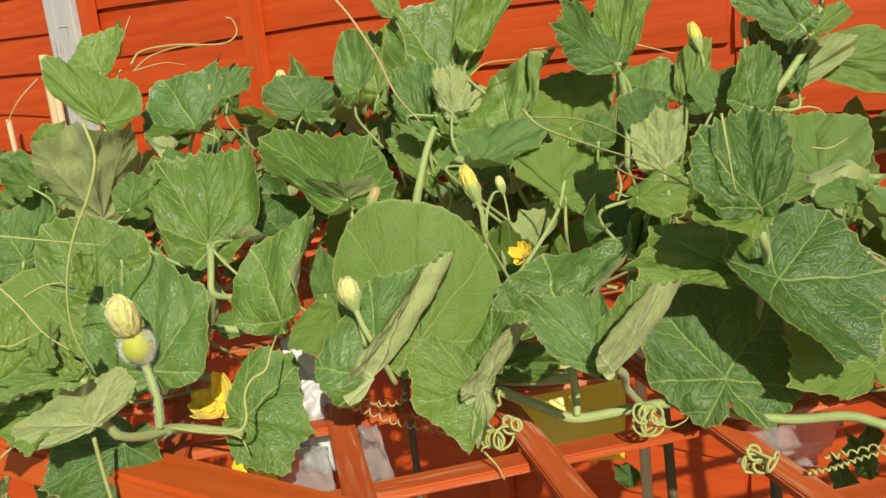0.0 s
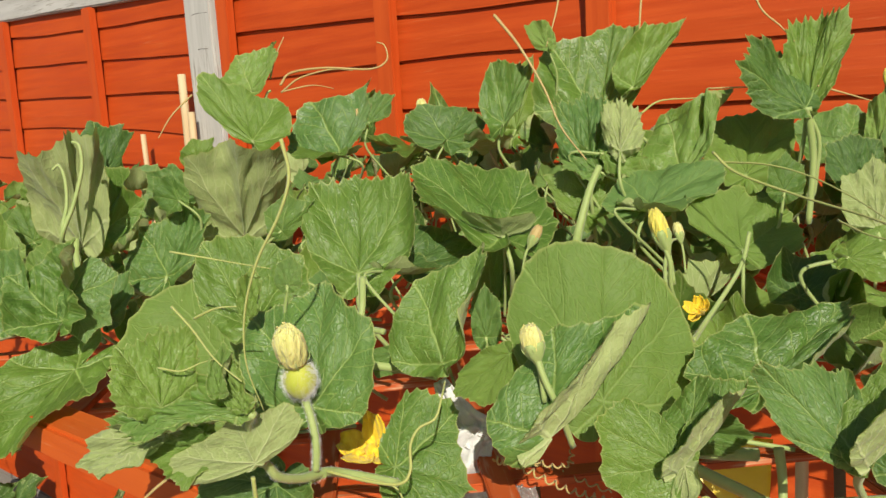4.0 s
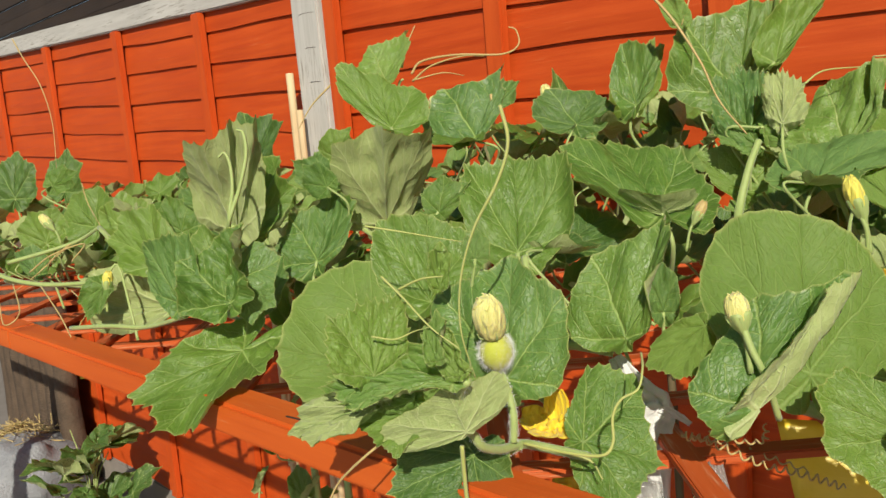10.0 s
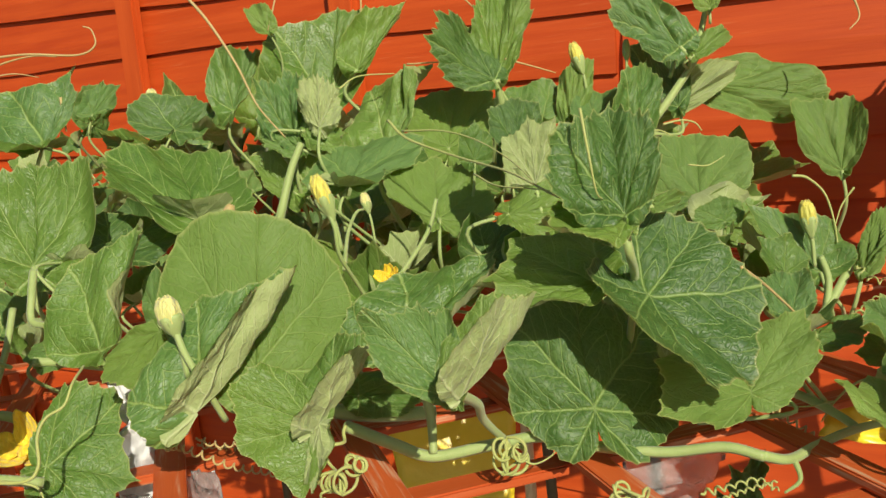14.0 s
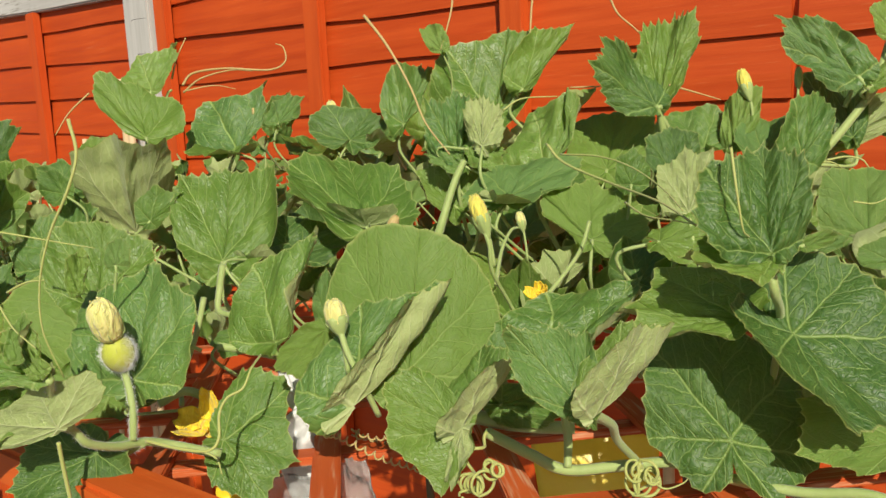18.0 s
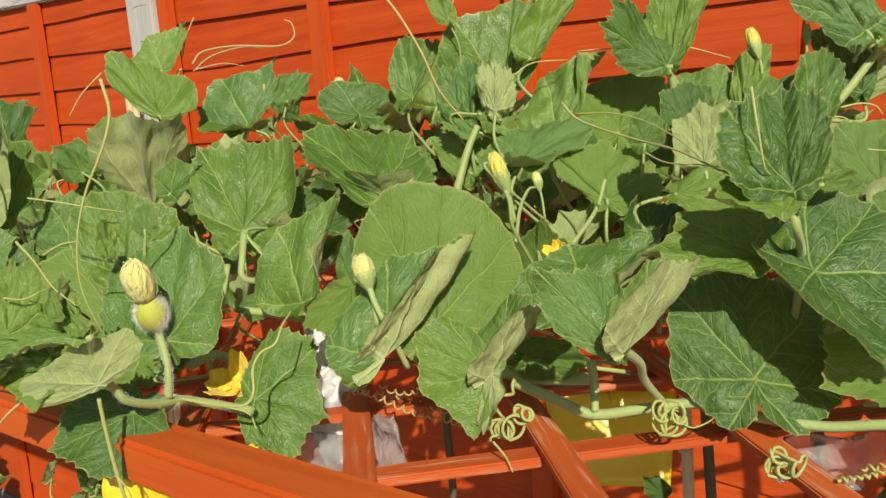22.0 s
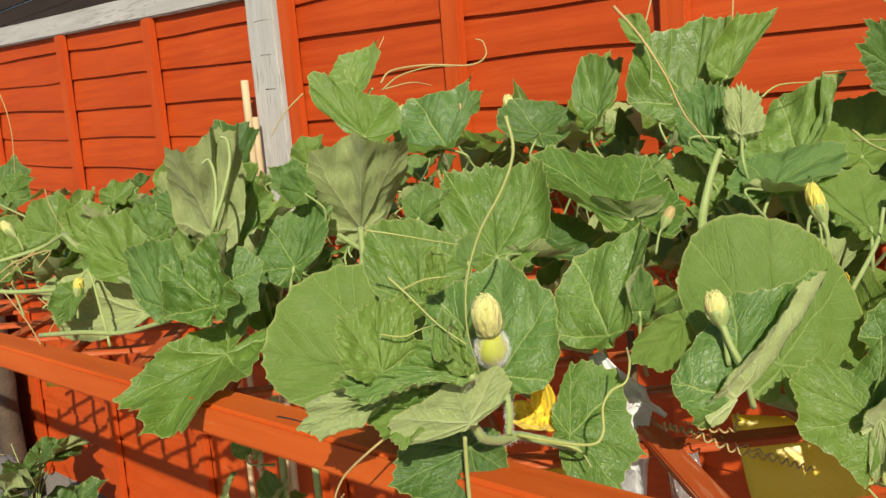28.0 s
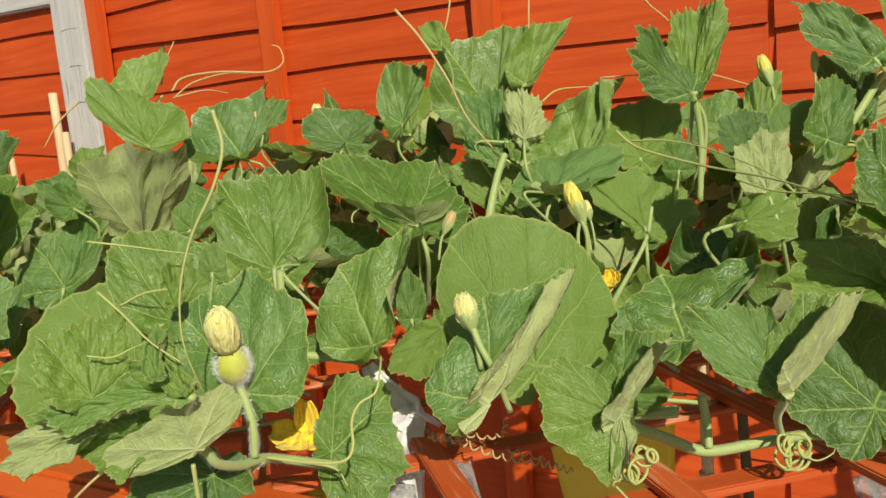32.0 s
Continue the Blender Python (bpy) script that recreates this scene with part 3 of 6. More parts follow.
def petal(flower, m, turn, length, width, lift, seed):
    rnd = random.Random(seed)
    rows, cols = 10, 9
    verts, faces = [], []
    for i in range(rows + 1):
        t = i / rows
        w = width * (math.sin(math.pi * (0.12 + 0.78 * t)) ** 0.7)
        for j in range(cols + 1):
            s = j / cols - 0.5
            z = lift * length * t ** 1.4 + 0.30 * width * (abs(s) * 2) ** 2 * (1 - 0.4 * t) + 0.10 * length * noise.noise((3 * t + seed, 4 * s, seed))
            verts.append(m @ pose(0, 0, 0, 0, 0, turn) @ Vector((w * s, 0.12 * length + length * t * (1 - 0.25 * abs(lift) * t), z)))
    for i in range(rows):
        for j in range(cols):
            a = i * (cols + 1) + j
            faces.append((a, a + 1, a + cols + 2, a + cols + 1))
    ob = link_mesh("petal", verts, faces, [PETAL], flower)
    thick = ob.modifiers.new("thickness", "SOLIDIFY")
    thick.thickness = 0.0006
    return ob


def open_flower(plant, at, rx, ry, rz, size, seed, lifts=(0.7, 1.1, 0.35, 1.2, 0.6)):
    m = pose(*at, rx, ry, rz)
    flower = lathe("flower", [(0.10 * size, -0.30 * size), (0.16 * size, -0.12 * size), (0.19 * size, 0.02 * size), (0.10 * size, 0.09 * size), (0.02 * size, 0.12 * size)],
                   PETAL, plant, m, 14, "open yellow melon flower with crumpled petals")
    for k, lift in enumerate(lifts):
        petal(flower, m, 360 / len(lifts) * k + 9 * k % 13, 0.66 * size, 0.60 * size, lift, seed + k)
    return flower


def sheet(name, label, category, corners, material, bend=0.01, seed=1, parent=None, cells=(14, 10), thick=0.0006):
    """A thin bent card or film between four corners, given round its rim."""
    a, b, c, d = (Vector(q) for q in corners)
    nor = (b - a).cross(d - a).normalized()
    verts, faces = [], []
    nx, ny = cells
    for i in range(ny + 1):
        for j in range(nx + 1):
            u, v = j / nx, i / ny
            p = (a.lerp(b, u)).lerp(d.lerp(c, u), v)
            p += nor * bend * (noise.noise((3 * u + seed, 3 * v, seed)) + 0.5 * noise.noise((8 * u, 8 * v + seed, seed)))
            verts.append(p)
    for i in range(ny):
        for j in range(nx):
            k = i * (nx + 1) + j
            faces.append((k, k + 1, k + nx + 2, k + nx + 1))
    ob = link_mesh(name, verts, faces, [material], parent)
    if parent is None:
        tagged(ob, label, category)
    mod = ob.modifiers.new("thickness", "SOLIDIFY")
    mod.thickness = thick
    return ob



# ---- the setting ----
GROUND = -0.15
bm = bmesh.new()
bmesh.ops.create_grid(bm, x_segments=60, y_segments=60, size=1.0, matrix=Matrix.Translation((0, 0, GROUND)) @ Matrix.Diagonal((60, 60, 1, 1)))
mesh = bpy.data.meshes.new("ground")
bm.to_mesh(mesh)
bm.free()
mesh.materials.append(PAVING)
tagged(new("ground", mesh), "grey paved garden ground under the frame", "ground", kind="structure")


def lap_board(fence, x0, x1, z_low, height, y, slope, seed):
    """A waney-edged board: its lower edge wavy and proud of the board below it."""
    rnd = random.Random(seed)
    steps = 44
    verts, faces = [], []
    amp, ph = rnd.uniform(0.006, 0.013), rnd.uniform(0, 9)
    for i in range(steps + 1):
        x = x0 + (x1 - x0) * i / steps
        low = z_low + slope * x + amp * noise.noise((x * 2.6 + ph, seed, 0.3)) + 0.5 * amp * math.sin(4.3 * x + ph)
        high = z_low + slope * x + height
        bow = 0.003 * noise.noise((x * 1.7, seed, 4.0))
        ring = [(x, y - 0.019 + bow, low), (x, y - 0.018 + bow, low + 0.3 * height), (x, y - 0.006, high), (x, y + 0.001, high), (x, y - 0.009 + bow, low)]
        verts.extend(ring)
    for i in range(steps):
        for k in range(5):
            a, b = i * 5 + k, i * 5 + (k + 1) % 5
            faces.append((a, a + 5, b + 5, b))
    faces.append((4, 3, 2, 1, 0))
    faces.append(tuple(steps * 5 + k for k in range(5)))
    return link_mesh("board", verts, faces, [ORANGE_BOARD], fence, smooth=False)


def upright(fence, x, y, width, thick, z0, z1, lean, name="batten", material=None, seed=0):
    bm = bar_mesh(z1 - z0, width, thick, 0.003, 0.0025, seed, 14)
    bm.transform(pose(x, y, (z0 + z1) / 2, 0, lean, 0) @ pose(0, 0, 0, 0, -90, 0) @ pose(0, 0, 0, 90, 0, 0))
    return part(name, bm, material or ORANGE_UPRIGHT, fence)


FENCE_Y = 1.5


def fence_panel(x0, x1, lows, height, slope, battens, label, capped):
    fence = thing("garden_fence", label, "fence", ((x0 + x1) / 2, FENCE_Y, 0), "garden fence panels")
    shift = Matrix.Translation((-(x0 + x1) / 2, -FENCE_Y, 0))
    made = []
    for i, low in enumerate(lows):
        made.append(lap_board(fence, x0, x1, low, height + 0.024, FENCE_Y + 0.001 * (i % 2), slope, 11 + i * 3 + int(x0 * 10)))
    top = lows[-1] + height
    for i, bx in enumerate(battens):
        made.append(upright(fence, bx, FENCE_Y - 0.035, 0.056, 0.026, 0.0, (1.866 if capped else top + 0.015) + slope * bx, 0.6 * (i % 3 - 1), seed=i + 40))
    mid, long = (x0 + x1) / 2, x1 - x0
    if capped:
        bm = bar_mesh(long, 0.055, 0.080, 0.005, 0.005, 5, 20)
        bm.transform(pose(mid, FENCE_Y - 0.015, 1.868 + slope * mid + 0.040, 0, -math.degrees(math.atan(slope)), 0))
        made.append(part("capping", bm, GREY_RAIL, fence, "weathered grey timber capping rail"))
    bm = bar_mesh(long, 0.15, 0.045, 0.006, 0.004, 8, 16)
    bm.transform(pose(mid, FENCE_Y, GROUND + 0.075, 90, 0, 0))
    made.append(part("gravel_board", bm, PAVING, fence, "pale concrete gravel board"))
    for ob in made:
        ob.data.transform(shift)
    return fence


fence_panel(-5.4, -2.2475, [1.5705 + 0.117 * k for k in range(-16, 3)], 0.117, -0.050, [-5.08, -4.32, -3.54, -2.84],
            "orange-stained lap fence panel with a grey capping rail", True)
fence_panel(-2.1165, -0.3640, [1.6500 + 0.112 * k for k in range(-15, 4)], 0.112, -0.030, [-2.075, -1.460, -0.894],
            "orange-stained waney lap fence panel behind the melon plants", False)
fence_panel(-0.3520, 1.95, [1.5315 + 0.108 * k for k in range(-13, 6)], 0.108, 0.0, [0.34, 0.98, 1.65],
            "orange-stained lap fence panel beside a shadow gap", False)
post = thing("fence_post", "weathered pale grey wooden fence post with cracks", "fence post", (-2.182, FENCE_Y, GROUND))
bm = bar_mesh(1.12, 0.127, 0.07, 0.005, 0.005, 3, 16)
bm.transform(pose(0, -0.025, 1.89, 0, 0, 0) @ pose(0, 0, 0, 0, -90, 0) @ pose(0, 0, 0, 90, 0, 0))
part("shaft", bm, GREY_WOOD, post)
# The foot's fence orange is assumed, so that it shows less pale.
bm = bar_mesh(1.33, 0.125, 0.068, 0.005, 0.004, 5, 16)
bm.transform(pose(0, -0.025, 0.665, 0, 0, 0) @ pose(0, 0, 0, 0, -90, 0) @ pose(0, 0, 0, 90, 0, 0))
part("foot", bm, ORANGE_UPRIGHT, post, "lower length of the post in the fence's orange")
for k, (h, s) in enumerate(((2.14, 0.04), (2.05, 0.05), (1.95, 0.04), (1.85, 0.045))):
    line = smooth_line([(-0.04 + 0.015 * k, -0.0605, h), (-0.015 + s * 0.3, -0.0605, h + 0.002), (s, -0.0605, h - 0.001)], 5)
    tube("crack", line, 0.0010, DARK_WOOD, post, "dark drying crack", 6, 0.5)
gap_post = thing("fence_post", "orange-stained fence post in the shaded joint between panels", "fence post", (-0.358, 1.520, GROUND))
bm = bar_mesh(2.45, 0.07, 0.05, 0.004)
bm.transform(pose(0, 0, 1.225, 0, -90, 0) @ pose(0, 0, 0, 90, 0, 0))
part("shaft", bm, ORANGE_UPRIGHT, gap_post)

# the dark outbuilding wall that shows over the lower panel
shed = thing("outbuilding_wall", "dark brown boarded outbuilding wall behind the fence", "shed wall", (-7.0, 2.7, GROUND), kind="structure")
for k in range(38):
    bm = bar_mesh(14.0, 0.108, 0.024, 0.003, 0.003, k, 8)
    bm.transform(pose(0, 0.015 * (k % 2), 0.06 + 0.112 * k, 90, 0, 0))
    part("plank", bm, DARK_WOOD, shed)

# ---- the frame that carries the vines ----
rail = thing("front_rail", "orange-stained square timber front rail of the trellis frame", "rail", (0, 0, 0))
for x0, x1, s in ((-4.2, -1.487, 1), (-1.485, 1.05, 2)):
    bm = bar_mesh(x1 - x0, 0.044, 0.0335, 0.004, 0.0016, s, 30)
    bm.transform(pose((x0 + x1) / 2, 0.340, 1.2667, 0, 0, 0))
    part("plank", bm, ORANGE_RAIL, rail)
tube("crack", smooth_line([(-0.760, 0.332, 1.2832), (-0.737, 0.3335, 1.2838), (-0.705, 0.334, 1.2832)], 5), 0.0014, DARK_WOOD, rail, "dark split in the rail", 6, 0.4)
for x in (-3.6, 0.85):
    bm = bar_mesh(1.399, 0.055, 0.03, 0.004, 0.002, 7, 12)
    bm.transform(pose(x, 0.342, 0.5495, 0, -90, 0) @ pose(0, 0, 0, 90, 0, 0))
    part("leg", bm, ORANGE_UPRIGHT, rail)

trellis = thing("trellis_panel", "orange-stained diamond trellis of thin laths laid flat under the vines", "trellis", (0, 0, 0))
LATH_SPACE = 0.138
X0, X1, Y0, Y1 = -3.15, 1.05, 0.364, 1.44


def lath(way, offset, z, seed):
    """One lath of the diamond trellis, cut to the panel's edges. way: +1 or -1, the sign of its slope in plan."""
    ends = []
    for t in np.linspace(-7, 7, 2801):
        x = offset * 0.7071 + t * 0.7071
        y = (offset - t) * 0.7071 if way < 0 else (t - offset) * 0.7071
        if X0 < x < X1 and Y0 < y < Y1:
            ends.append((x, y))
    if len(ends) < 12:
        return
    (xa, ya), (xb, yb) = ends[0], ends[-1]
    long = math.hypot(xb - xa, yb - ya)
    mid = Matrix.Translation(((xa + xb) / 2, (ya + yb) / 2, z)) @ pose(0, 0, 0, 0, 0, math.degrees(math.atan2(yb - ya, xb - xa)))
    ob = part("lath", bar_mesh(long, 0.0225, 0.0075, 0.0013, 0.0014, seed, 8), ORANGE_LATH, trellis)
    ob.matrix_local = mid


for k in range(-22, 16):
    lath(-1, 0.025 + LATH_SPACE * k, 1.2595, 100 + k)
for k in range(-28, 12):
    lath(1, -0.551 + LATH_SPACE * k, 1.2510, 300 + k)
bm = bar_mesh(4.2, 0.045, 0.03, 0.003, 0.002, 4, 20)
bm.transform(pose(-1.05, 1.425, 1.230, 0, 0, 0))
part("back_rail", bm, ORANGE_RAIL, trellis)

# ---- stakes by the fence and the things beside the planter ----
def stake(x, y, z0, z1, thick, lean, label):
    ob = thing("stake", label, "stake", (x, y, z0), "garden stakes")
    line = smooth_line([(0, 0, 0), (lean * 0.4 + 0.003, 0.002, 0.5 * (z1 - z0)), (lean, 0, z1 - z0)], 8)
    tube("cane", line, thick, CANE, ob, sides=10, taper=0.85)
    for k in range(3):
        h = (0.2 + 0.3 * k) * (z1 - z0)
        tube("node", [Vector((lean * 0.9 * (0.2 + 0.3 * k), 0, h - 0.003)), Vector((lean * 0.9 * (0.2 + 0.3 * k), 0, h + 0.003))], thick * 1.1, CANE, ob, sides=10)
    return ob

stake(-2.262, 1.415, GROUND, 1.735, 0.0140, 0.008, "pale bamboo stake leaning by the fence post")
stake(-2.206, 1.400, GROUND, 1.622, 0.0120, 0.005, "pale bamboo stake leaning by the fence post")
stake(-2.470, 1.420, GROUND, 1.568, 0.0100, -0.040, "short pale bamboo stake before the fence")
stake(-0.374, 0.975, GROUND, 1.362, 0.0085, 0.006, "thin bamboo stake standing among the vines")
stake(-1.246, 0.640, GROUND, 1.30, 0.0060, -0.010, "thin bamboo stake under the front rail")

logs = thing("log_screen", "screen of rough brown weathered logs by the fence", "log screen", (-4.80, 1.36, GROUND))
rnd = random.Random(12)
for k in range(9):
    x = -0.52 + 0.112 * k
    line = [Vector((x + 0.012 * noise.noise((k, 0.3 * i, 0)), 0.03 * noise.noise((k, 0.4 * i, 5)), 0.13 * i)) for i in range(10 + k % 2)]
    tube("log", line, rnd.uniform(0.045, 0.062), BARK, logs, sides=12, taper=0.9, ridge=0.08)

bag = thing("garden_bag", "crumpled grey garden bag with straw on top", "bag", (-4.46, 1.12, GROUND))
bm = bmesh.new()
bmesh.ops.create_uvsphere(bm, u_segments=48, v_segments=30, radius=0.26)
for v in bm.verts:
    v.co.z = max(-0.12, v.co.z * 0.85)
    v.co += v.co.normalized() * (0.06 * noise.noise(v.co * 6) + 0.035 * abs(noise.noise(v.co * 14)) + 0.012 * noise.noise(v.co * 34))
bm.transform(Matrix.Translation((0, 0, 0.13)))
part("sack", bm, plain_material("grey_sack", (0.12, 0.13, 0.145), (0.29, 0.30, 0.325), 10.0, 0.5, 0.6, 0.01), bag, smooth=True)
verts, faces = [], []
for k in range(420):
    a, d = rnd.uniform(0, 6.28), rnd.uniform(0, 0.19)
    p = Vector((d * math.cos(a) - 0.08, d * math.sin(a), 0.36 + rnd.uniform(-0.03, 0.04) - 1.5 * d * d))
    w = Vector((rnd.uniform(-1, 1), rnd.uniform(-1, 1), rnd.uniform(-0.4, 0.4))).normalized() * rnd.uniform(0.03, 0.07)
    side = w.orthogonal().normalized() * 0.0018
    i = len(verts)
    verts += [p - w + side, p - w - side, p + w - side, p + w + side]
    faces.append((i, i + 1, i + 2, i + 3))
tagged(link_mesh("straw", verts, faces, [DRY], bag, "loose yellow straw"), kind="stuff")


# ---- the melon plants: leaves that can be told apart ----
front_vine = thing("melon_plant", "sprawling melon vine with broad green leaves over the trellis", "melon plant", group="melon plants")
left_vine = thing("melon_plant", "melon vine with a downy young fruit trailing over the rail", "melon plant", group="melon plants")
rear_vine = thing("melon_plant", "taller melon vine climbing against the orange fence", "melon plant", group="melon plants")
far_vine = thing("melon_plant", "distant melon vine leaves further along the fence", "melon plant", group="melon plants")
blade(left_vine, (-0.522, 0.366, 1.347), (-0.546, 0.409, 1.428), (-0.593, 0.350, 1.376), (-0.492, 0.405, 1.364), lobe_back=0.38, ruffle=0.03, curl=(0, 25))
blade(left_vine, (-0.497, 0.479, 1.353), (-0.483, 0.529, 1.441), (-0.550, 0.477, 1.378), (-0.463, 0.494, 1.399), lobe_back=0.25, ruffle=0.03, curl=(0, 70), bend=0.05)
blade(left_vine, (-0.504, 0.426, 1.284), (-0.454, 0.462, 1.264), (-0.508, 0.478, 1.332), (-0.474, 0.411, 1.249), lobe_back=0.55, ruffle=0.03, teeth=0.06)
blade(front_vine, (-0.360, 0.490, 1.342), (-0.388, 0.544, 1.441), (-0.440, 0.487, 1.402), (-0.318, 0.559, 1.361), kind="pale", teeth=0.012, even=0.9, lobe_back=0.6, ruffle=0.012, pucker=0.5, crumple=0.5, arch=0.03)
blade(front_vine, (-0.377, 0.448, 1.327), (-0.336, 0.511, 1.414), (-0.412, 0.450, 1.365), (-0.364, 0.448, 1.373), lobe_back=0.55, ruffle=0.025, bend=-0.06, arch=0.05, crumple=0.45)
blade(front_vine, (-0.292, 0.455, 1.325), (-0.290, 0.434, 1.285), (-0.279, 0.456, 1.319), (-0.343, 0.435, 1.334), lobe_back=1.25, ruffle=0.03, curl=(0, 40), roll=0.6)
blade(front_vine, (-0.290, 0.454, 1.321), (-0.262, 0.496, 1.373), (-0.308, 0.478, 1.357), (-0.283, 0.442, 1.352), lobe_back=0.3, ruffle=0.025, bend=-0.04, crumple=0.4)
blade(front_vine, (-0.286, 0.456, 1.325), (-0.286, 0.440, 1.287), (-0.291, 0.445, 1.307), (-0.274, 0.449, 1.313), lobe_back=0.3, ruffle=0.03)
blade(front_vine, (-0.271, 0.550, 1.350), (-0.232, 0.614, 1.407), (-0.316, 0.550, 1.376), (-0.231, 0.570, 1.374), lobe_back=0.6, curl=(0, 70), ruffle=0.03)
blade(front_vine, (-0.186, 0.442, 1.355), (-0.214, 0.461, 1.403), (-0.235, 0.434, 1.384), (-0.188, 0.460, 1.384), lobe_back=0.35, ruffle=0.035)
blade(front_vine, (-0.181, 0.437, 1.356), (-0.149, 0.474, 1.407), (-0.194, 0.460, 1.388), (-0.173, 0.429, 1.394), lobe_back=0.2, ruffle=0.02, bend=-0.03, crumple=0.35)
# Darker leaf colour here carries the shade cast by the leaf above it.
blade(front_vine, (-0.151, 0.572, 1.304), (-0.179, 0.617, 1.387), (-0.213, 0.562, 1.333), (-0.110, 0.626, 1.311), kind="mature_or_shaded", lobe_back=0.8, ruffle=0.02, teeth=0.05, crumple=0.6)
blade(front_vine, (-0.113, 0.575, 1.380), (-0.051, 0.569, 1.328), (-0.066, 0.626, 1.403), (-0.093, 0.524, 1.357), kind="mature_or_shaded", lobe_back=1.1, ruffle=0.025, teeth=0.045, crumple=0.7, curl=(0, 45), roll=0.7)
# Pale leaf colour stands in for the light coming through this leaf.
blade(front_vine, (-0.060, 0.624, 1.304), (-0.074, 0.659, 1.346), (-0.113, 0.565, 1.322), (-0.020, 0.662, 1.337), kind="pale", lobe_back=0.75, ruffle=0.03)
blade(front_vine, (-0.142, 0.569, 1.389), (-0.210, 0.524, 1.394), (-0.166, 0.522, 1.389), (-0.169, 0.572, 1.424), lobe_back=0.5, ruffle=0.03, crumple=1.2)
blade(front_vine, (-0.118, 0.547, 1.435), (-0.129, 0.577, 1.504), (-0.156, 0.516, 1.467), (-0.101, 0.574, 1.469), kind="mature_or_shaded", lobe_back=0.4, ruffle=0.03, crumple=0.7, pucker=2.4, teeth=0.07)
blade(front_vine, (-0.117, 0.543, 1.431), (-0.161, 0.510, 1.437), (-0.130, 0.502, 1.432), (-0.139, 0.541, 1.447), lobe_back=0.4, ruffle=0.04, crumple=1.4, pucker=1.6)
blade(left_vine, (-0.672, 0.563, 1.398), (-0.706, 0.606, 1.493), (-0.739, 0.550, 1.454), (-0.632, 0.622, 1.456), lobe_back=0.6, ruffle=0.03, curl=(0, 50), roll=0.6, bowl=0.16, stalk=(-0.648, 0.593, 1.303))
blade(left_vine, (-0.589, 0.694, 1.423), (-0.666, 0.741, 1.500), (-0.693, 0.666, 1.469), (-0.564, 0.735, 1.445), lobe_back=0.9, ruffle=0.04, bowl=0.45, stalk=(-0.601, 0.724, 1.328))
blade(left_vine, (-0.976, 0.680, 1.534), (-1.026, 0.704, 1.607), (-1.050, 0.647, 1.609), (-0.957, 0.731, 1.554), lobe_back=0.5, ruffle=0.05, bowl=0.2, stalk=(-0.964, 0.710, 1.439))
blade(left_vine, (-1.055, 0.745, 1.603), (-1.043, 0.786, 1.678), (-1.091, 0.721, 1.632), (-1.033, 0.766, 1.628), kind="young", lobe_back=0.5, ruffle=0.05, stalk=(-1.079, 0.775, 1.508))
blade(left_vine, (-0.959, 0.641, 1.410), (-0.881, 0.581, 1.532), (-0.869, 0.650, 1.500), (-0.982, 0.569, 1.472), lobe_back=0.35, ruffle=0.05, curl=(0, 0), crumple=0.9, pucker=0.8, stalk=(-0.959, 0.671, 1.315))
blade(left_vine, (-1.007, 0.450, 1.425), (-0.927, 0.405, 1.552), (-0.937, 0.456, 1.518), (-1.012, 0.394, 1.504), lobe_back=0.3, ruffle=0.05, crumple=0.8, pucker=0.8)
blade(left_vine, (-1.017, 0.459, 1.424), (-0.992, 0.512, 1.511), (-1.049, 0.478, 1.497), (-0.977, 0.494, 1.441), lobe_back=0.3, ruffle=0.06)
blade(left_vine, (-1.029, 0.497, 1.505), (-1.021, 0.526, 1.564), (-1.064, 0.490, 1.553), (-1.005, 0.521, 1.533), kind="mature_or_shaded", lobe_back=0.5, ruffle=0.06)
blade(left_vine, (-0.964, 0.527, 1.380), (-0.970, 0.567, 1.461), (-1.012, 0.505, 1.403), (-0.938, 0.573, 1.426), lobe_back=0.6, ruffle=0.05, crumple=1.2, pucker=1.6, bowl=0.15, stalk=(-0.988, 0.557, 1.285))
blade(left_vine, (-0.898, 0.374, 1.315), (-0.890, 0.261, 1.267), (-0.839, 0.325, 1.278), (-0.935, 0.286, 1.318), lobe_back=1.05, ruffle=0.03, teeth=0.07)
blade(left_vine, (-0.732, 0.467, 1.291), (-0.857, 0.386, 1.322), (-0.770, 0.404, 1.253), (-0.797, 0.485, 1.402), kind="pale", lobe_back=0.7, ruffle=0.02, teeth=0.026, even=0.8, pucker=0.9, crumple=0.7)
blade(left_vine, (-0.634, 0.403, 1.385), (-0.658, 0.430, 1.456), (-0.682, 0.381, 1.430), (-0.608, 0.447, 1.414), lobe_back=0.6, ruffle=0.05, crumple=1.4, pucker=1.8, bowl=0.12)
blade(left_vine, (-0.940, 0.333, 1.371), (-0.966, 0.345, 1.445), (-0.977, 0.314, 1.412), (-0.927, 0.356, 1.422), lobe_back=0.6, ruffle=0.06, curl=(0, 60), pucker=1.4)
blade(left_vine, (-0.893, 0.365, 1.369), (-0.928, 0.388, 1.443), (-0.925, 0.319, 1.394), (-0.863, 0.377, 1.428), lobe_back=0.6, ruffle=0.07, pucker=2.2, crumple=1.2, bend=-0.05)
blade(left_vine, (-0.896, 0.379, 1.392), (-0.869, 0.404, 1.359), (-0.892, 0.417, 1.422), (-0.891, 0.369, 1.353), lobe_back=0.5, ruffle=0.05)
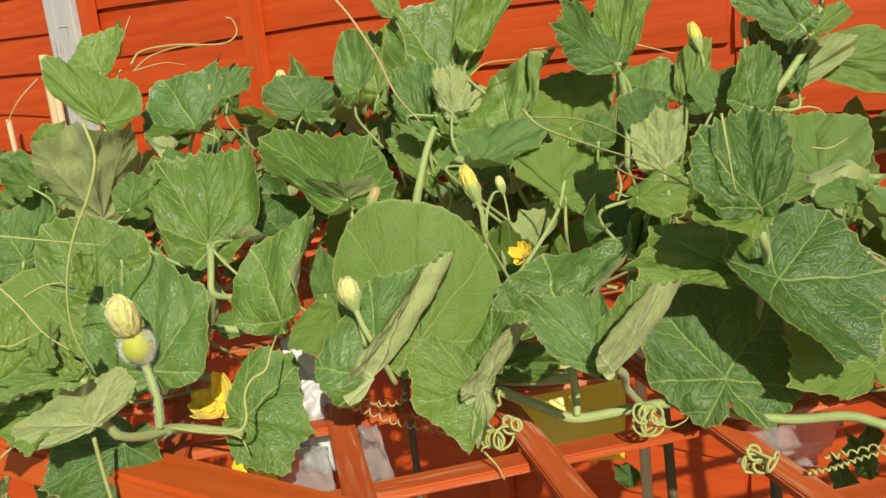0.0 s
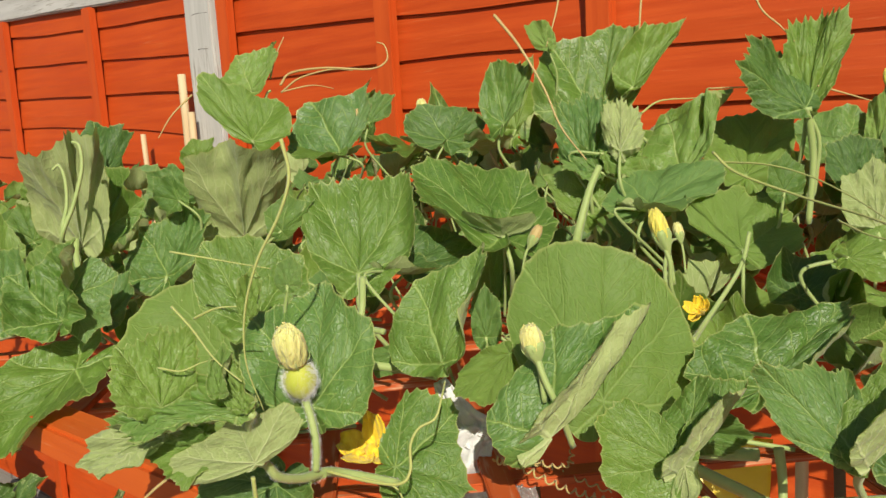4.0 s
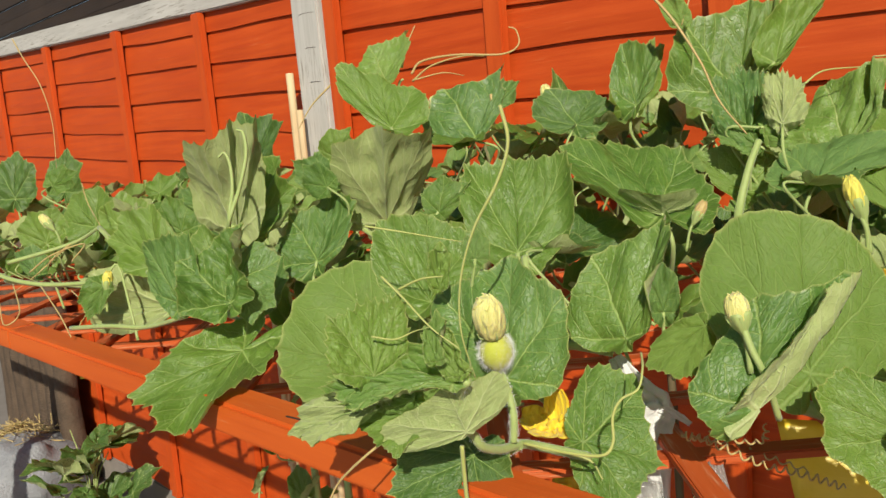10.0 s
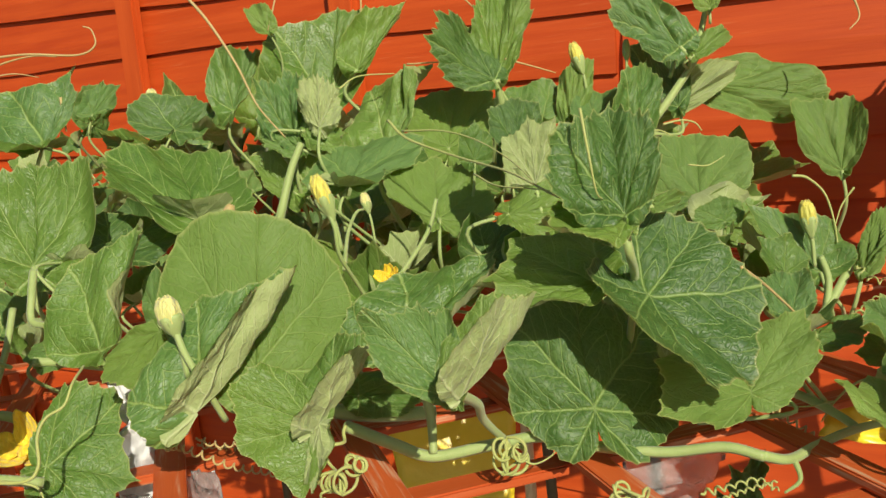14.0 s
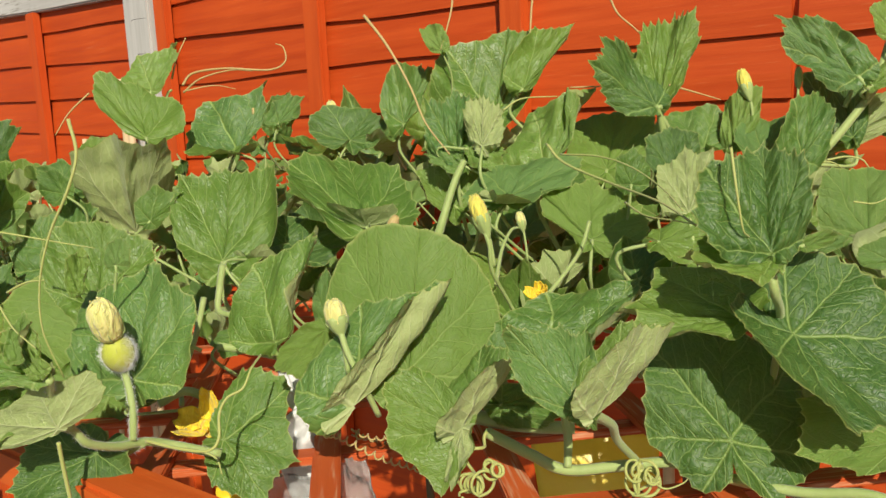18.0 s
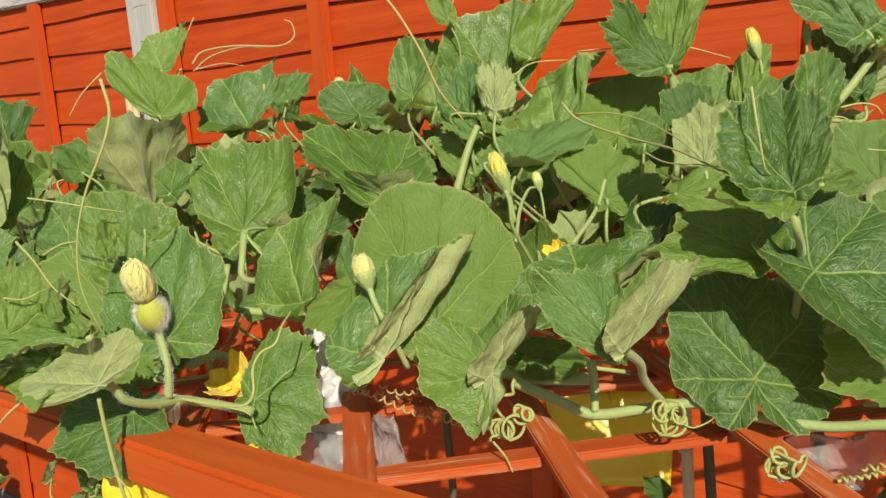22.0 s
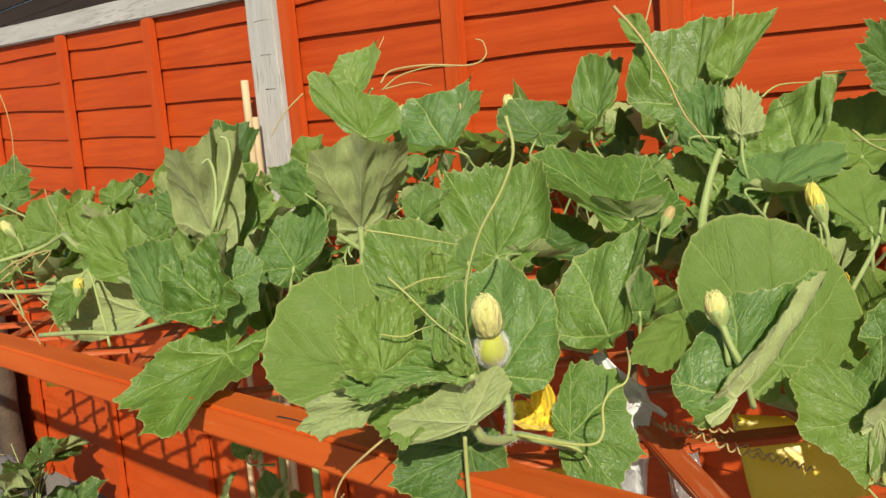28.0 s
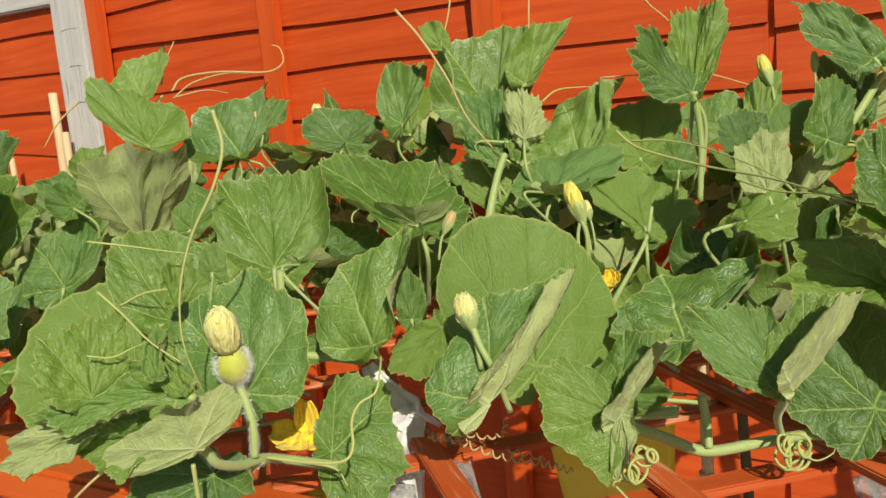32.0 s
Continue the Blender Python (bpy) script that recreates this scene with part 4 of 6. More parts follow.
blade(left_vine, (-0.532, 0.336, 1.298), (-0.532, 0.300, 1.260), (-0.504, 0.335, 1.268), (-0.576, 0.294, 1.295), kind="mature_or_shaded", lobe_back=0.9, ruffle=0.04)
blade(left_vine, (-0.536, 0.258, 1.377), (-0.554, 0.272, 1.428), (-0.561, 0.239, 1.398), (-0.524, 0.284, 1.410), kind="young", lobe_back=0.5, ruffle=0.06, pucker=1.5, teeth=0.09)
blade(left_vine, (-0.494, 0.273, 1.389), (-0.503, 0.285, 1.418), (-0.501, 0.269, 1.398), (-0.489, 0.275, 1.401), kind="young", lobe_back=0.2, ruffle=0.05, pucker=2)
blade(left_vine, (-0.572, 0.356, 1.410), (-0.578, 0.365, 1.445), (-0.580, 0.351, 1.424), (-0.564, 0.360, 1.423), kind="young", lobe_back=0.2, ruffle=0.05, pucker=2)
blade(rear_vine, (-0.689, 1.093, 1.542), (-0.694, 1.150, 1.676), (-0.775, 1.042, 1.605), (-0.636, 1.154, 1.619), lobe_back=0.6, ruffle=0.04, curl=(0, 40), bowl=0.12, stalk=(-0.689, 1.123, 1.447), teeth=0.03)
blade(rear_vine, (-0.638, 1.097, 1.579), (-0.586, 1.167, 1.675), (-0.655, 1.106, 1.638), (-0.610, 1.125, 1.613), lobe_back=0.3, ruffle=0.05, stalk=(-0.614, 1.127, 1.484), teeth=0.03)
blade(left_vine, (-0.541, 0.801, 1.485), (-0.560, 0.828, 1.574), (-0.582, 0.789, 1.526), (-0.524, 0.836, 1.532), lobe_back=0.4, ruffle=0.06, pucker=2.6, crumple=1.6, teeth=0.08, stalk=(-0.553, 0.831, 1.390))
blade(left_vine, (-0.505, 0.800, 1.501), (-0.506, 0.808, 1.560), (-0.485, 0.819, 1.523), (-0.525, 0.795, 1.535), kind="young", lobe_back=0.5, ruffle=0.08, pucker=2.5, teeth=0.1, stalk=(-0.493, 0.830, 1.406))
blade(left_vine, (-0.551, 0.803, 1.434), (-0.599, 0.793, 1.477), (-0.556, 0.785, 1.428), (-0.538, 0.835, 1.478), lobe_back=0.6, ruffle=0.05, bowl=0.2, stalk=(-0.575, 0.833, 1.339))
blade(rear_vine, (-0.467, 0.867, 1.467), (-0.436, 0.926, 1.570), (-0.516, 0.868, 1.506), (-0.437, 0.880, 1.510), kind="young", lobe_back=0.4, ruffle=0.06, stalk=(-0.467, 0.897, 1.372), teeth=0.03)
blade(front_vine, (-0.468, 0.793, 1.445), (-0.464, 0.838, 1.493), (-0.512, 0.778, 1.455), (-0.408, 0.851, 1.466), kind="pale", lobe_back=0.7, ruffle=0.05, bowl=0.22, stalk=(-0.444, 0.823, 1.350))
blade(front_vine, (-0.379, 0.814, 1.399), (-0.398, 0.852, 1.457), (-0.436, 0.800, 1.447), (-0.335, 0.858, 1.407), kind="pale", lobe_back=0.6, ruffle=0.06, bowl=0.3, stalk=(-0.391, 0.844, 1.304))
blade(rear_vine, (-0.413, 0.917, 1.466), (-0.423, 0.970, 1.534), (-0.466, 0.917, 1.512), (-0.375, 0.976, 1.505), kind="pale", lobe_back=0.7, ruffle=0.06, stalk=(-0.401, 0.947, 1.371), teeth=0.03)
blade(rear_vine, (-0.353, 0.931, 1.537), (-0.347, 0.961, 1.643), (-0.382, 0.926, 1.600), (-0.314, 0.944, 1.609), lobe_back=0.3, ruffle=0.05, teeth=0.09, pucker=1.5, stalk=(-0.377, 0.961, 1.442))
# Left half of the folded leaf: its shaded side is put into the colour.
blade(rear_vine, (-0.350, 0.916, 1.536), (-0.406, 0.894, 1.613), (-0.389, 0.871, 1.555), (-0.357, 0.932, 1.589), kind="mature_or_shaded", lobe_back=0.3, ruffle=0.05, teeth=0.09, bend=-0.05, stalk=(-0.350, 0.946, 1.441))
blade(rear_vine, (-0.179, 1.065, 1.557), (-0.268, 1.055, 1.631), (-0.219, 1.037, 1.575), (-0.181, 1.077, 1.600), lobe_back=0.3, ruffle=0.05, pucker=1.6, teeth=0.06, stalk=(-0.178, 1.106, 1.532))
blade(rear_vine, (-0.165, 1.074, 1.546), (-0.125, 1.103, 1.566), (-0.151, 1.097, 1.576), (-0.148, 1.077, 1.544), lobe_back=0.3, ruffle=0.05, stalk=(-0.178, 1.106, 1.532), teeth=0.03)
# Leaf under the top one, its shade put into the darker leaf colour.
blade(rear_vine, (-0.193, 1.112, 1.488), (-0.217, 1.136, 1.576), (-0.247, 1.099, 1.537), (-0.182, 1.132, 1.544), kind="mature_or_shaded", lobe_back=0.4, ruffle=0.04, stalk=(-0.222, 1.040, 1.462), teeth=0.03)
blade(rear_vine, (-0.154, 1.126, 1.601), (-0.161, 1.141, 1.652), (-0.177, 1.118, 1.624), (-0.140, 1.136, 1.627), kind="young", lobe_back=0.3, ruffle=0.06, stalk=(-0.160, 1.168, 1.615), teeth=0.03)
blade(rear_vine, (-0.217, 1.116, 1.478), (-0.128, 1.161, 1.536), (-0.160, 1.142, 1.494), (-0.192, 1.132, 1.527), stalk=(-0.215, 1.050, 1.470), lobe_back=0.3, ruffle=0.04, teeth=0.02, even=0.6)
blade(rear_vine, (-0.171, 1.178, 1.514), (-0.022, 1.250, 1.487), (-0.118, 1.244, 1.539), (-0.117, 1.185, 1.464), kind="pale", lobe_back=0.35, ruffle=0.04, teeth=0.02, even=0.6, stalk=(-0.200, 1.065, 1.490))
blade(rear_vine, (-0.015, 1.191, 1.394), (-0.036, 1.219, 1.485), (-0.073, 1.178, 1.459), (0.015, 1.220, 1.467), kind="pale", lobe_back=0.35, ruffle=0.06, bowl=0.18, stalk=(-0.027, 1.221, 1.299), teeth=0.03)
blade(front_vine, (-0.026, 0.846, 1.339), (-0.051, 0.866, 1.393), (-0.082, 0.832, 1.389), (-0.003, 0.868, 1.362), lobe_back=0.4, ruffle=0.07, bowl=0.2, stalk=(-0.014, 0.876, 1.262))
blade(front_vine, (0.007, 0.849, 1.340), (0.030, 0.877, 1.394), (0.004, 0.863, 1.364), (0.024, 0.849, 1.352), kind="pale", lobe_back=0.3, ruffle=0.07, pucker=1.6, stalk=(-0.017, 0.879, 1.262))
blade(front_vine, (-0.023, 0.695, 1.325), (0.012, 0.718, 1.326), (-0.008, 0.726, 1.330), (-0.006, 0.690, 1.317), lobe_back=0.4, ruffle=0.03, stalk=(-0.023, 0.725, 1.262))
blade(front_vine, (-0.039, 0.689, 1.339), (-0.051, 0.712, 1.372), (-0.060, 0.693, 1.355), (-0.025, 0.712, 1.359), lobe_back=0.6, ruffle=0.06, stalk=(-0.015, 0.719, 1.262))
blade(rear_vine, (-0.143, 0.950, 1.394), (-0.153, 0.991, 1.462), (-0.192, 0.943, 1.434), (-0.093, 0.993, 1.427), kind="pale", lobe_back=0.6, ruffle=0.04, stalk=(-0.155, 0.980, 1.299), teeth=0.03)
blade(front_vine, (-0.242, 0.733, 1.437), (-0.248, 0.740, 1.497), (-0.227, 0.753, 1.472), (-0.269, 0.723, 1.459), lobe_back=0.3, ruffle=0.06, pucker=1.8, stalk=(-0.230, 0.763, 1.342))
blade(front_vine, (-0.254, 0.745, 1.464), (-0.268, 0.758, 1.515), (-0.283, 0.734, 1.489), (-0.242, 0.767, 1.489), kind="mature_or_shaded", lobe_back=0.3, ruffle=0.06, stalk=(-0.278, 0.775, 1.369))
blade(left_vine, (-0.929, 0.790, 1.510), (-0.912, 0.845, 1.611), (-1.006, 0.766, 1.548), (-0.900, 0.805, 1.541), lobe_back=0.4, ruffle=0.05, bowl=0.2, stalk=(-0.929, 0.820, 1.415))
blade(front_vine, (-0.426, 0.472, 1.372), (-0.436, 0.450, 1.337), (-0.419, 0.467, 1.350), (-0.460, 0.450, 1.356), kind="pale", lobe_back=0.6, ruffle=0.03, teeth=0.04)
blade(left_vine, (-0.689, 0.661, 1.387), (-0.669, 0.720, 1.423), (-0.732, 0.666, 1.423), (-0.631, 0.700, 1.389), kind="mature_or_shaded", lobe_back=0.7, ruffle=0.04, stalk=(-0.701, 0.691, 1.292))
blade(front_vine, (-0.254, 0.698, 1.417), (-0.217, 0.736, 1.420), (-0.248, 0.732, 1.437), (-0.225, 0.702, 1.402), lobe_back=0.6, ruffle=0.06, stalk=(-0.242, 0.728, 1.322))
blade(rear_vine, (-0.301, 1.019, 1.481), (-0.297, 1.041, 1.560), (-0.317, 1.022, 1.514), (-0.274, 1.037, 1.529), kind="young", lobe_back=0.2, ruffle=0.06, stalk=(-0.325, 1.049, 1.386), teeth=0.03)
blade(rear_vine, (-0.334, 1.015, 1.485), (-0.379, 1.029, 1.533), (-0.382, 0.991, 1.490), (-0.310, 1.056, 1.516), lobe_back=0.5, ruffle=0.06, bowl=0.15, stalk=(-0.334, 1.045, 1.390), teeth=0.03)
blade(rear_vine, (-0.266, 1.017, 1.474), (-0.253, 1.055, 1.521), (-0.301, 1.027, 1.506), (-0.221, 1.055, 1.492), kind="pale", lobe_back=0.5, ruffle=0.06, stalk=(-0.242, 1.047, 1.379), teeth=0.03)
blade(rear_vine, (-0.909, 1.001, 1.516), (-0.901, 1.044, 1.571), (-0.974, 0.984, 1.550), (-0.870, 1.041, 1.523), kind="mature_or_shaded", lobe_back=0.8, ruffle=0.06, bowl=0.3, stalk=(-0.921, 1.031, 1.421), teeth=0.03)
blade(rear_vine, (-1.063, 0.987, 1.552), (-1.067, 1.022, 1.606), (-1.091, 0.985, 1.574), (-1.039, 1.022, 1.581), lobe_back=0.5, ruffle=0.06, stalk=(-1.051, 1.017, 1.457), teeth=0.03)
blade(left_vine, (-0.581, 0.685, 1.423), (-0.570, 0.666, 1.445), (-0.549, 0.704, 1.440), (-0.625, 0.667, 1.444), lobe_back=0.2, ruffle=0.03, pucker=0.6, crumple=0.6, stalk=(-0.605, 0.715, 1.328))
blade(left_vine, (-0.524, 0.799, 1.499), (-0.488, 0.826, 1.488), (-0.516, 0.820, 1.514), (-0.496, 0.799, 1.475), kind="young", lobe_back=0.3, ruffle=0.08, pucker=2.5, teeth=0.1, stalk=(-0.524, 0.829, 1.404))
blade(left_vine, (-0.529, 0.797, 1.480), (-0.571, 0.779, 1.498), (-0.542, 0.774, 1.474), (-0.557, 0.798, 1.511), kind="young", lobe_back=0.3, ruffle=0.08, pucker=2.5, teeth=0.1, stalk=(-0.505, 0.827, 1.385))
blade(rear_vine, (-0.742, 1.039, 1.641), (-0.763, 1.036, 1.686), (-0.766, 1.023, 1.661), (-0.736, 1.048, 1.665), kind="young", lobe_back=0.3, ruffle=0.06, stalk=(-0.754, 1.069, 1.546), teeth=0.03)
blade(rear_vine, (-0.826, 1.039, 1.537), (-0.818, 1.080, 1.636), (-0.862, 1.033, 1.601), (-0.797, 1.071, 1.594), lobe_back=0.6, ruffle=0.05, bowl=0.15, stalk=(-0.814, 1.069, 1.442), teeth=0.03)
blade(left_vine, (-0.494, 0.293, 1.338), (-0.502, 0.286, 1.368), (-0.478, 0.322, 1.362), (-0.540, 0.261, 1.327), lobe_back=0.25, ruffle=0.025, pucker=1.6, crumple=0.5, sinus=0.2)
blade(left_vine, (-0.489, 0.289, 1.375), (-0.564, 0.237, 1.368), (-0.512, 0.254, 1.368), (-0.540, 0.272, 1.395), kind="young", lobe_back=0.2, ruffle=0.04, pucker=2.4, teeth=0.09, crumple=0.7)
blade(left_vine, (-0.540, 0.262, 1.356), (-0.597, 0.231, 1.334), (-0.572, 0.251, 1.364), (-0.554, 0.241, 1.341), lobe_back=0.3, ruffle=0.05, pucker=1.8, crumple=0.7)
blade(left_vine, (-0.526, 0.284, 1.348), (-0.544, 0.258, 1.328), (-0.521, 0.268, 1.331), (-0.559, 0.265, 1.348), lobe_back=0.4, ruffle=0.05)
blade(left_vine, (-0.525, 0.279, 1.358), (-0.568, 0.269, 1.381), (-0.561, 0.256, 1.357), (-0.544, 0.288, 1.382), kind="young", lobe_back=0.4, ruffle=0.06, teeth=0.09, pucker=1.6)
blade(left_vine, (-0.487, 0.284, 1.377), (-0.511, 0.285, 1.411), (-0.501, 0.275, 1.393), (-0.484, 0.285, 1.396), kind="young", lobe_back=0.2, ruffle=0.05, pucker=2.2)
blade(left_vine, (-1.235, 0.467, 1.312), (-1.346, 0.381, 1.314), (-1.278, 0.418, 1.380), (-1.279, 0.410, 1.279), lobe_back=0.5, ruffle=0.05, pucker=0.8, stalk=(-1.08, 0.50, 1.290))
blade(left_vine, (-1.198, 0.438, 1.383), (-1.266, 0.417, 1.460), (-1.255, 0.399, 1.392), (-1.204, 0.459, 1.439), lobe_back=0.6, ruffle=0.05, bowl=0.1, stalk=(-1.12, 0.52, 1.285))
blade(left_vine, (-1.048, 0.445, 1.353), (-1.108, 0.426, 1.412), (-1.076, 0.409, 1.361), (-1.069, 0.455, 1.425), lobe_back=0.5, ruffle=0.05, stalk=(-1.04, 0.50, 1.290))
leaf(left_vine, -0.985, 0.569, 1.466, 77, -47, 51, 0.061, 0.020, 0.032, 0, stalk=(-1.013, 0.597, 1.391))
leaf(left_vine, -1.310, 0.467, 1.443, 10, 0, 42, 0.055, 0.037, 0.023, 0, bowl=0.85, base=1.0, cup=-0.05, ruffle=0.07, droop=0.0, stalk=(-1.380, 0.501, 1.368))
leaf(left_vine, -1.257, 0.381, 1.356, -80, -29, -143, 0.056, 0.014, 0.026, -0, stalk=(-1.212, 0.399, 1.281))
leaf(left_vine, -0.654, 0.591, 1.397, 10, 0, 8, 0.039, 0.030, 0.040, 0, mature_or_shaded=True, bowl=0.85, base=1.0, cup=-0.05, ruffle=0.07, droop=0.0, stalk=(-0.588, 0.573, 1.322))
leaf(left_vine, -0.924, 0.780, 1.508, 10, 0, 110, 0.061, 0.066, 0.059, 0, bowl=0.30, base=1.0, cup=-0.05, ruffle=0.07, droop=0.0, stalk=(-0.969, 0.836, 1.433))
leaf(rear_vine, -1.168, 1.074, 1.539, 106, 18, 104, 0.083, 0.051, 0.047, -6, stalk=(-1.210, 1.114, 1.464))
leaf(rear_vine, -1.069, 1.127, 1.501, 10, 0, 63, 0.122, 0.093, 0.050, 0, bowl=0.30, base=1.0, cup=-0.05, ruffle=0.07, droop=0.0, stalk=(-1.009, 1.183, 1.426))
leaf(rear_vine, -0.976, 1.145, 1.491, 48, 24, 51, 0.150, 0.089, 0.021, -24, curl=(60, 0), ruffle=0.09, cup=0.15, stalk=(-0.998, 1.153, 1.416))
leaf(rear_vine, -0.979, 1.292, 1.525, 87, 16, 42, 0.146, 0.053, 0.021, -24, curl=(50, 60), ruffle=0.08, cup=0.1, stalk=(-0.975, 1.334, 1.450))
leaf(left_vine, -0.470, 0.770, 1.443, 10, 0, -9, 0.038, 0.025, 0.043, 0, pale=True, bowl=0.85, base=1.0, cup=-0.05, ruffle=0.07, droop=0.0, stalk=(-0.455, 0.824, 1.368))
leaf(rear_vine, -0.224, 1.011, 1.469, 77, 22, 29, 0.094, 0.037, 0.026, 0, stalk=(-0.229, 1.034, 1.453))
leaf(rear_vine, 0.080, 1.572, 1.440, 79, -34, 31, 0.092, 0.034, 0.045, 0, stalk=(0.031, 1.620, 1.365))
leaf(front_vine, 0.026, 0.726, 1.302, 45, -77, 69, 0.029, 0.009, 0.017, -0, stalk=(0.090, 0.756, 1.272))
leaf(far_vine, -2.838, 0.772, 1.431, 82, 2, 44, 0.150, 0.070, 0.072, 0, mature_or_shaded=True, stalk=(-2.838, 0.779, 1.356))
leaf(far_vine, -2.650, 0.851, 1.443, 82, 8, 43, 0.130, 0.060, 0.055, 0, mature_or_shaded=True, stalk=(-2.707, 0.852, 1.368))
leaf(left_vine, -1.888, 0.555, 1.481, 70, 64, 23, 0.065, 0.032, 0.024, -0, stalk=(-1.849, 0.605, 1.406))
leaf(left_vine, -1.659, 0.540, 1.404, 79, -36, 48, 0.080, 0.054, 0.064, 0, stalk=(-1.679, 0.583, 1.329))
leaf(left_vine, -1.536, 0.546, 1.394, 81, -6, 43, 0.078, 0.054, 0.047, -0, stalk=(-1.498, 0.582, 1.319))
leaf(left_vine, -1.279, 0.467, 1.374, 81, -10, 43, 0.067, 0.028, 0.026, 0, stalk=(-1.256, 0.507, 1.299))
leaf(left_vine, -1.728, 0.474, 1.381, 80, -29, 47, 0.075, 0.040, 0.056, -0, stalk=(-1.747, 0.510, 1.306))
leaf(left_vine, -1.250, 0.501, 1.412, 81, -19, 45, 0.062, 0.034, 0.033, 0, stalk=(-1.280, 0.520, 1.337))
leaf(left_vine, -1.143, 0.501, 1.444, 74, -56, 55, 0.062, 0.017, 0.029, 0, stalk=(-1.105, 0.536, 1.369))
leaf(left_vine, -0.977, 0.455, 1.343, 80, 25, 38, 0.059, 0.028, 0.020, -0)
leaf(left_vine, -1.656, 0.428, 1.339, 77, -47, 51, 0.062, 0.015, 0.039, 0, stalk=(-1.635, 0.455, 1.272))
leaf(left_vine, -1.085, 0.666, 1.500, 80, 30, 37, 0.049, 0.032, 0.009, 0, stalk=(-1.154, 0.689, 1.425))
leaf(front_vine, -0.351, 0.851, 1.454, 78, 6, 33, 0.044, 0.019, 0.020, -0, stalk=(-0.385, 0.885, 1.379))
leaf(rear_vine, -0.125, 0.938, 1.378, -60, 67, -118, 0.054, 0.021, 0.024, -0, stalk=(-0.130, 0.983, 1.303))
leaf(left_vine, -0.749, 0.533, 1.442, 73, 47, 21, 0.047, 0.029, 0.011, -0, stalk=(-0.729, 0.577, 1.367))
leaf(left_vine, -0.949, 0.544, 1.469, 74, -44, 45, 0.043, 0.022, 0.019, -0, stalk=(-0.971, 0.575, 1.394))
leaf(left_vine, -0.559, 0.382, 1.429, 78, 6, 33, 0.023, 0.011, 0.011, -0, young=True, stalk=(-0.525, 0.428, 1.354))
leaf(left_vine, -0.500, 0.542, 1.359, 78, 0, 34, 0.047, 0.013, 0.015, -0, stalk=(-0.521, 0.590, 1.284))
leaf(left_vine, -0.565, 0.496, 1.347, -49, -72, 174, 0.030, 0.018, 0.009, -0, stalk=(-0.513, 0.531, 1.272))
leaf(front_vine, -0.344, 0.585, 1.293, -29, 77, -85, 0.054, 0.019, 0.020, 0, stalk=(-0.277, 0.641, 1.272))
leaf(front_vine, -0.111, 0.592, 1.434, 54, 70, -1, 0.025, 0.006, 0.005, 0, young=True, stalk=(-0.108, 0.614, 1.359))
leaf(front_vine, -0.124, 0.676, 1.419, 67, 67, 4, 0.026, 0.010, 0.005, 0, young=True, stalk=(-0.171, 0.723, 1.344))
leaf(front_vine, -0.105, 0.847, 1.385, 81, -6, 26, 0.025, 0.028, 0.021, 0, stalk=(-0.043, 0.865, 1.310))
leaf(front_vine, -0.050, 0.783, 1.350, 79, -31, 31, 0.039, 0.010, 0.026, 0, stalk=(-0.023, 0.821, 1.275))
leaf(front_vine, -0.083, 0.804, 1.133, 78, -21, 39, 0.040, 0.014, 0.012, 0, mature_or_shaded=True, ruffle=0.1)
leaf(front_vine, -0.087, 0.822, 1.141, 77, 30, 27, 0.039, 0.013, 0.009, -0, mature_or_shaded=True, ruffle=0.1)
leaf(front_vine, -0.100, 0.798, 1.115, 78, -20, 38, 0.037, 0.011, 0.011, -0, mature_or_shaded=True, ruffle=0.1)
leaf(front_vine, -0.273, 0.688, 1.143, 74, -44, 45, 0.024, 0.011, 0.011, 0, mature_or_shaded=True, ruffle=0.1)
# vines, stalks and tendrils
stem(front_vine, [(-0.315, 0.522, 1.295), (-0.278, 0.525, 1.284), (-0.253, 0.531, 1.276), (-0.218, 0.547, 1.281), (-0.184, 0.562, 1.285), (-0.150, 0.573, 1.277), (-0.109, 0.582, 1.274), (-0.073, 0.588, 1.279), (-0.049, 0.589, 1.275)], 0.0042)
stem(front_vine, [(-0.051, 0.590, 1.275), (-0.036, 0.607, 1.267), (-0.023, 0.646, 1.261), (0.001, 0.690, 1.258), (0.037, 0.739, 1.252)], 0.0034)
stem(front_vine, [(-0.067, 0.689, 1.288), (-0.036, 0.709, 1.274), (-0.010, 0.703, 1.263), (0.003, 0.695, 1.257)], 0.0037)
stem(front_vine, [(-0.034, 0.610, 1.267), (-0.030, 0.607, 1.254), (-0.039, 0.602, 1.246)], 0.0021, 0.35)
stem(front_vine, [(-0.032, 0.808, 1.301), (-0.021, 0.831, 1.310), (-0.004, 0.861, 1.339), (0.013, 0.899, 1.363)], 0.0041)
stem(front_vine, [(-0.022, 0.830, 1.305), (-0.020, 0.844, 1.332), (-0.026, 0.845, 1.353)], 0.0034)
stem(front_vine, [(-0.125, 0.583, 1.437), (-0.121, 0.556, 1.427), (-0.117, 0.550, 1.411), (-0.123, 0.582, 1.388), (-0.137, 0.615, 1.339), (-0.147, 0.608, 1.300), (-0.147, 0.579, 1.277)], 0.0030)
stem(front_vine, [(-0.187, 0.448, 1.355), (-0.193, 0.484, 1.335), (-0.202, 0.510, 1.314), (-0.206, 0.551, 1.283)], 0.0030)
stem(front_vine, [(-0.257, 0.538, 1.314), (-0.254, 0.536, 1.297), (-0.251, 0.529, 1.279)], 0.0034)
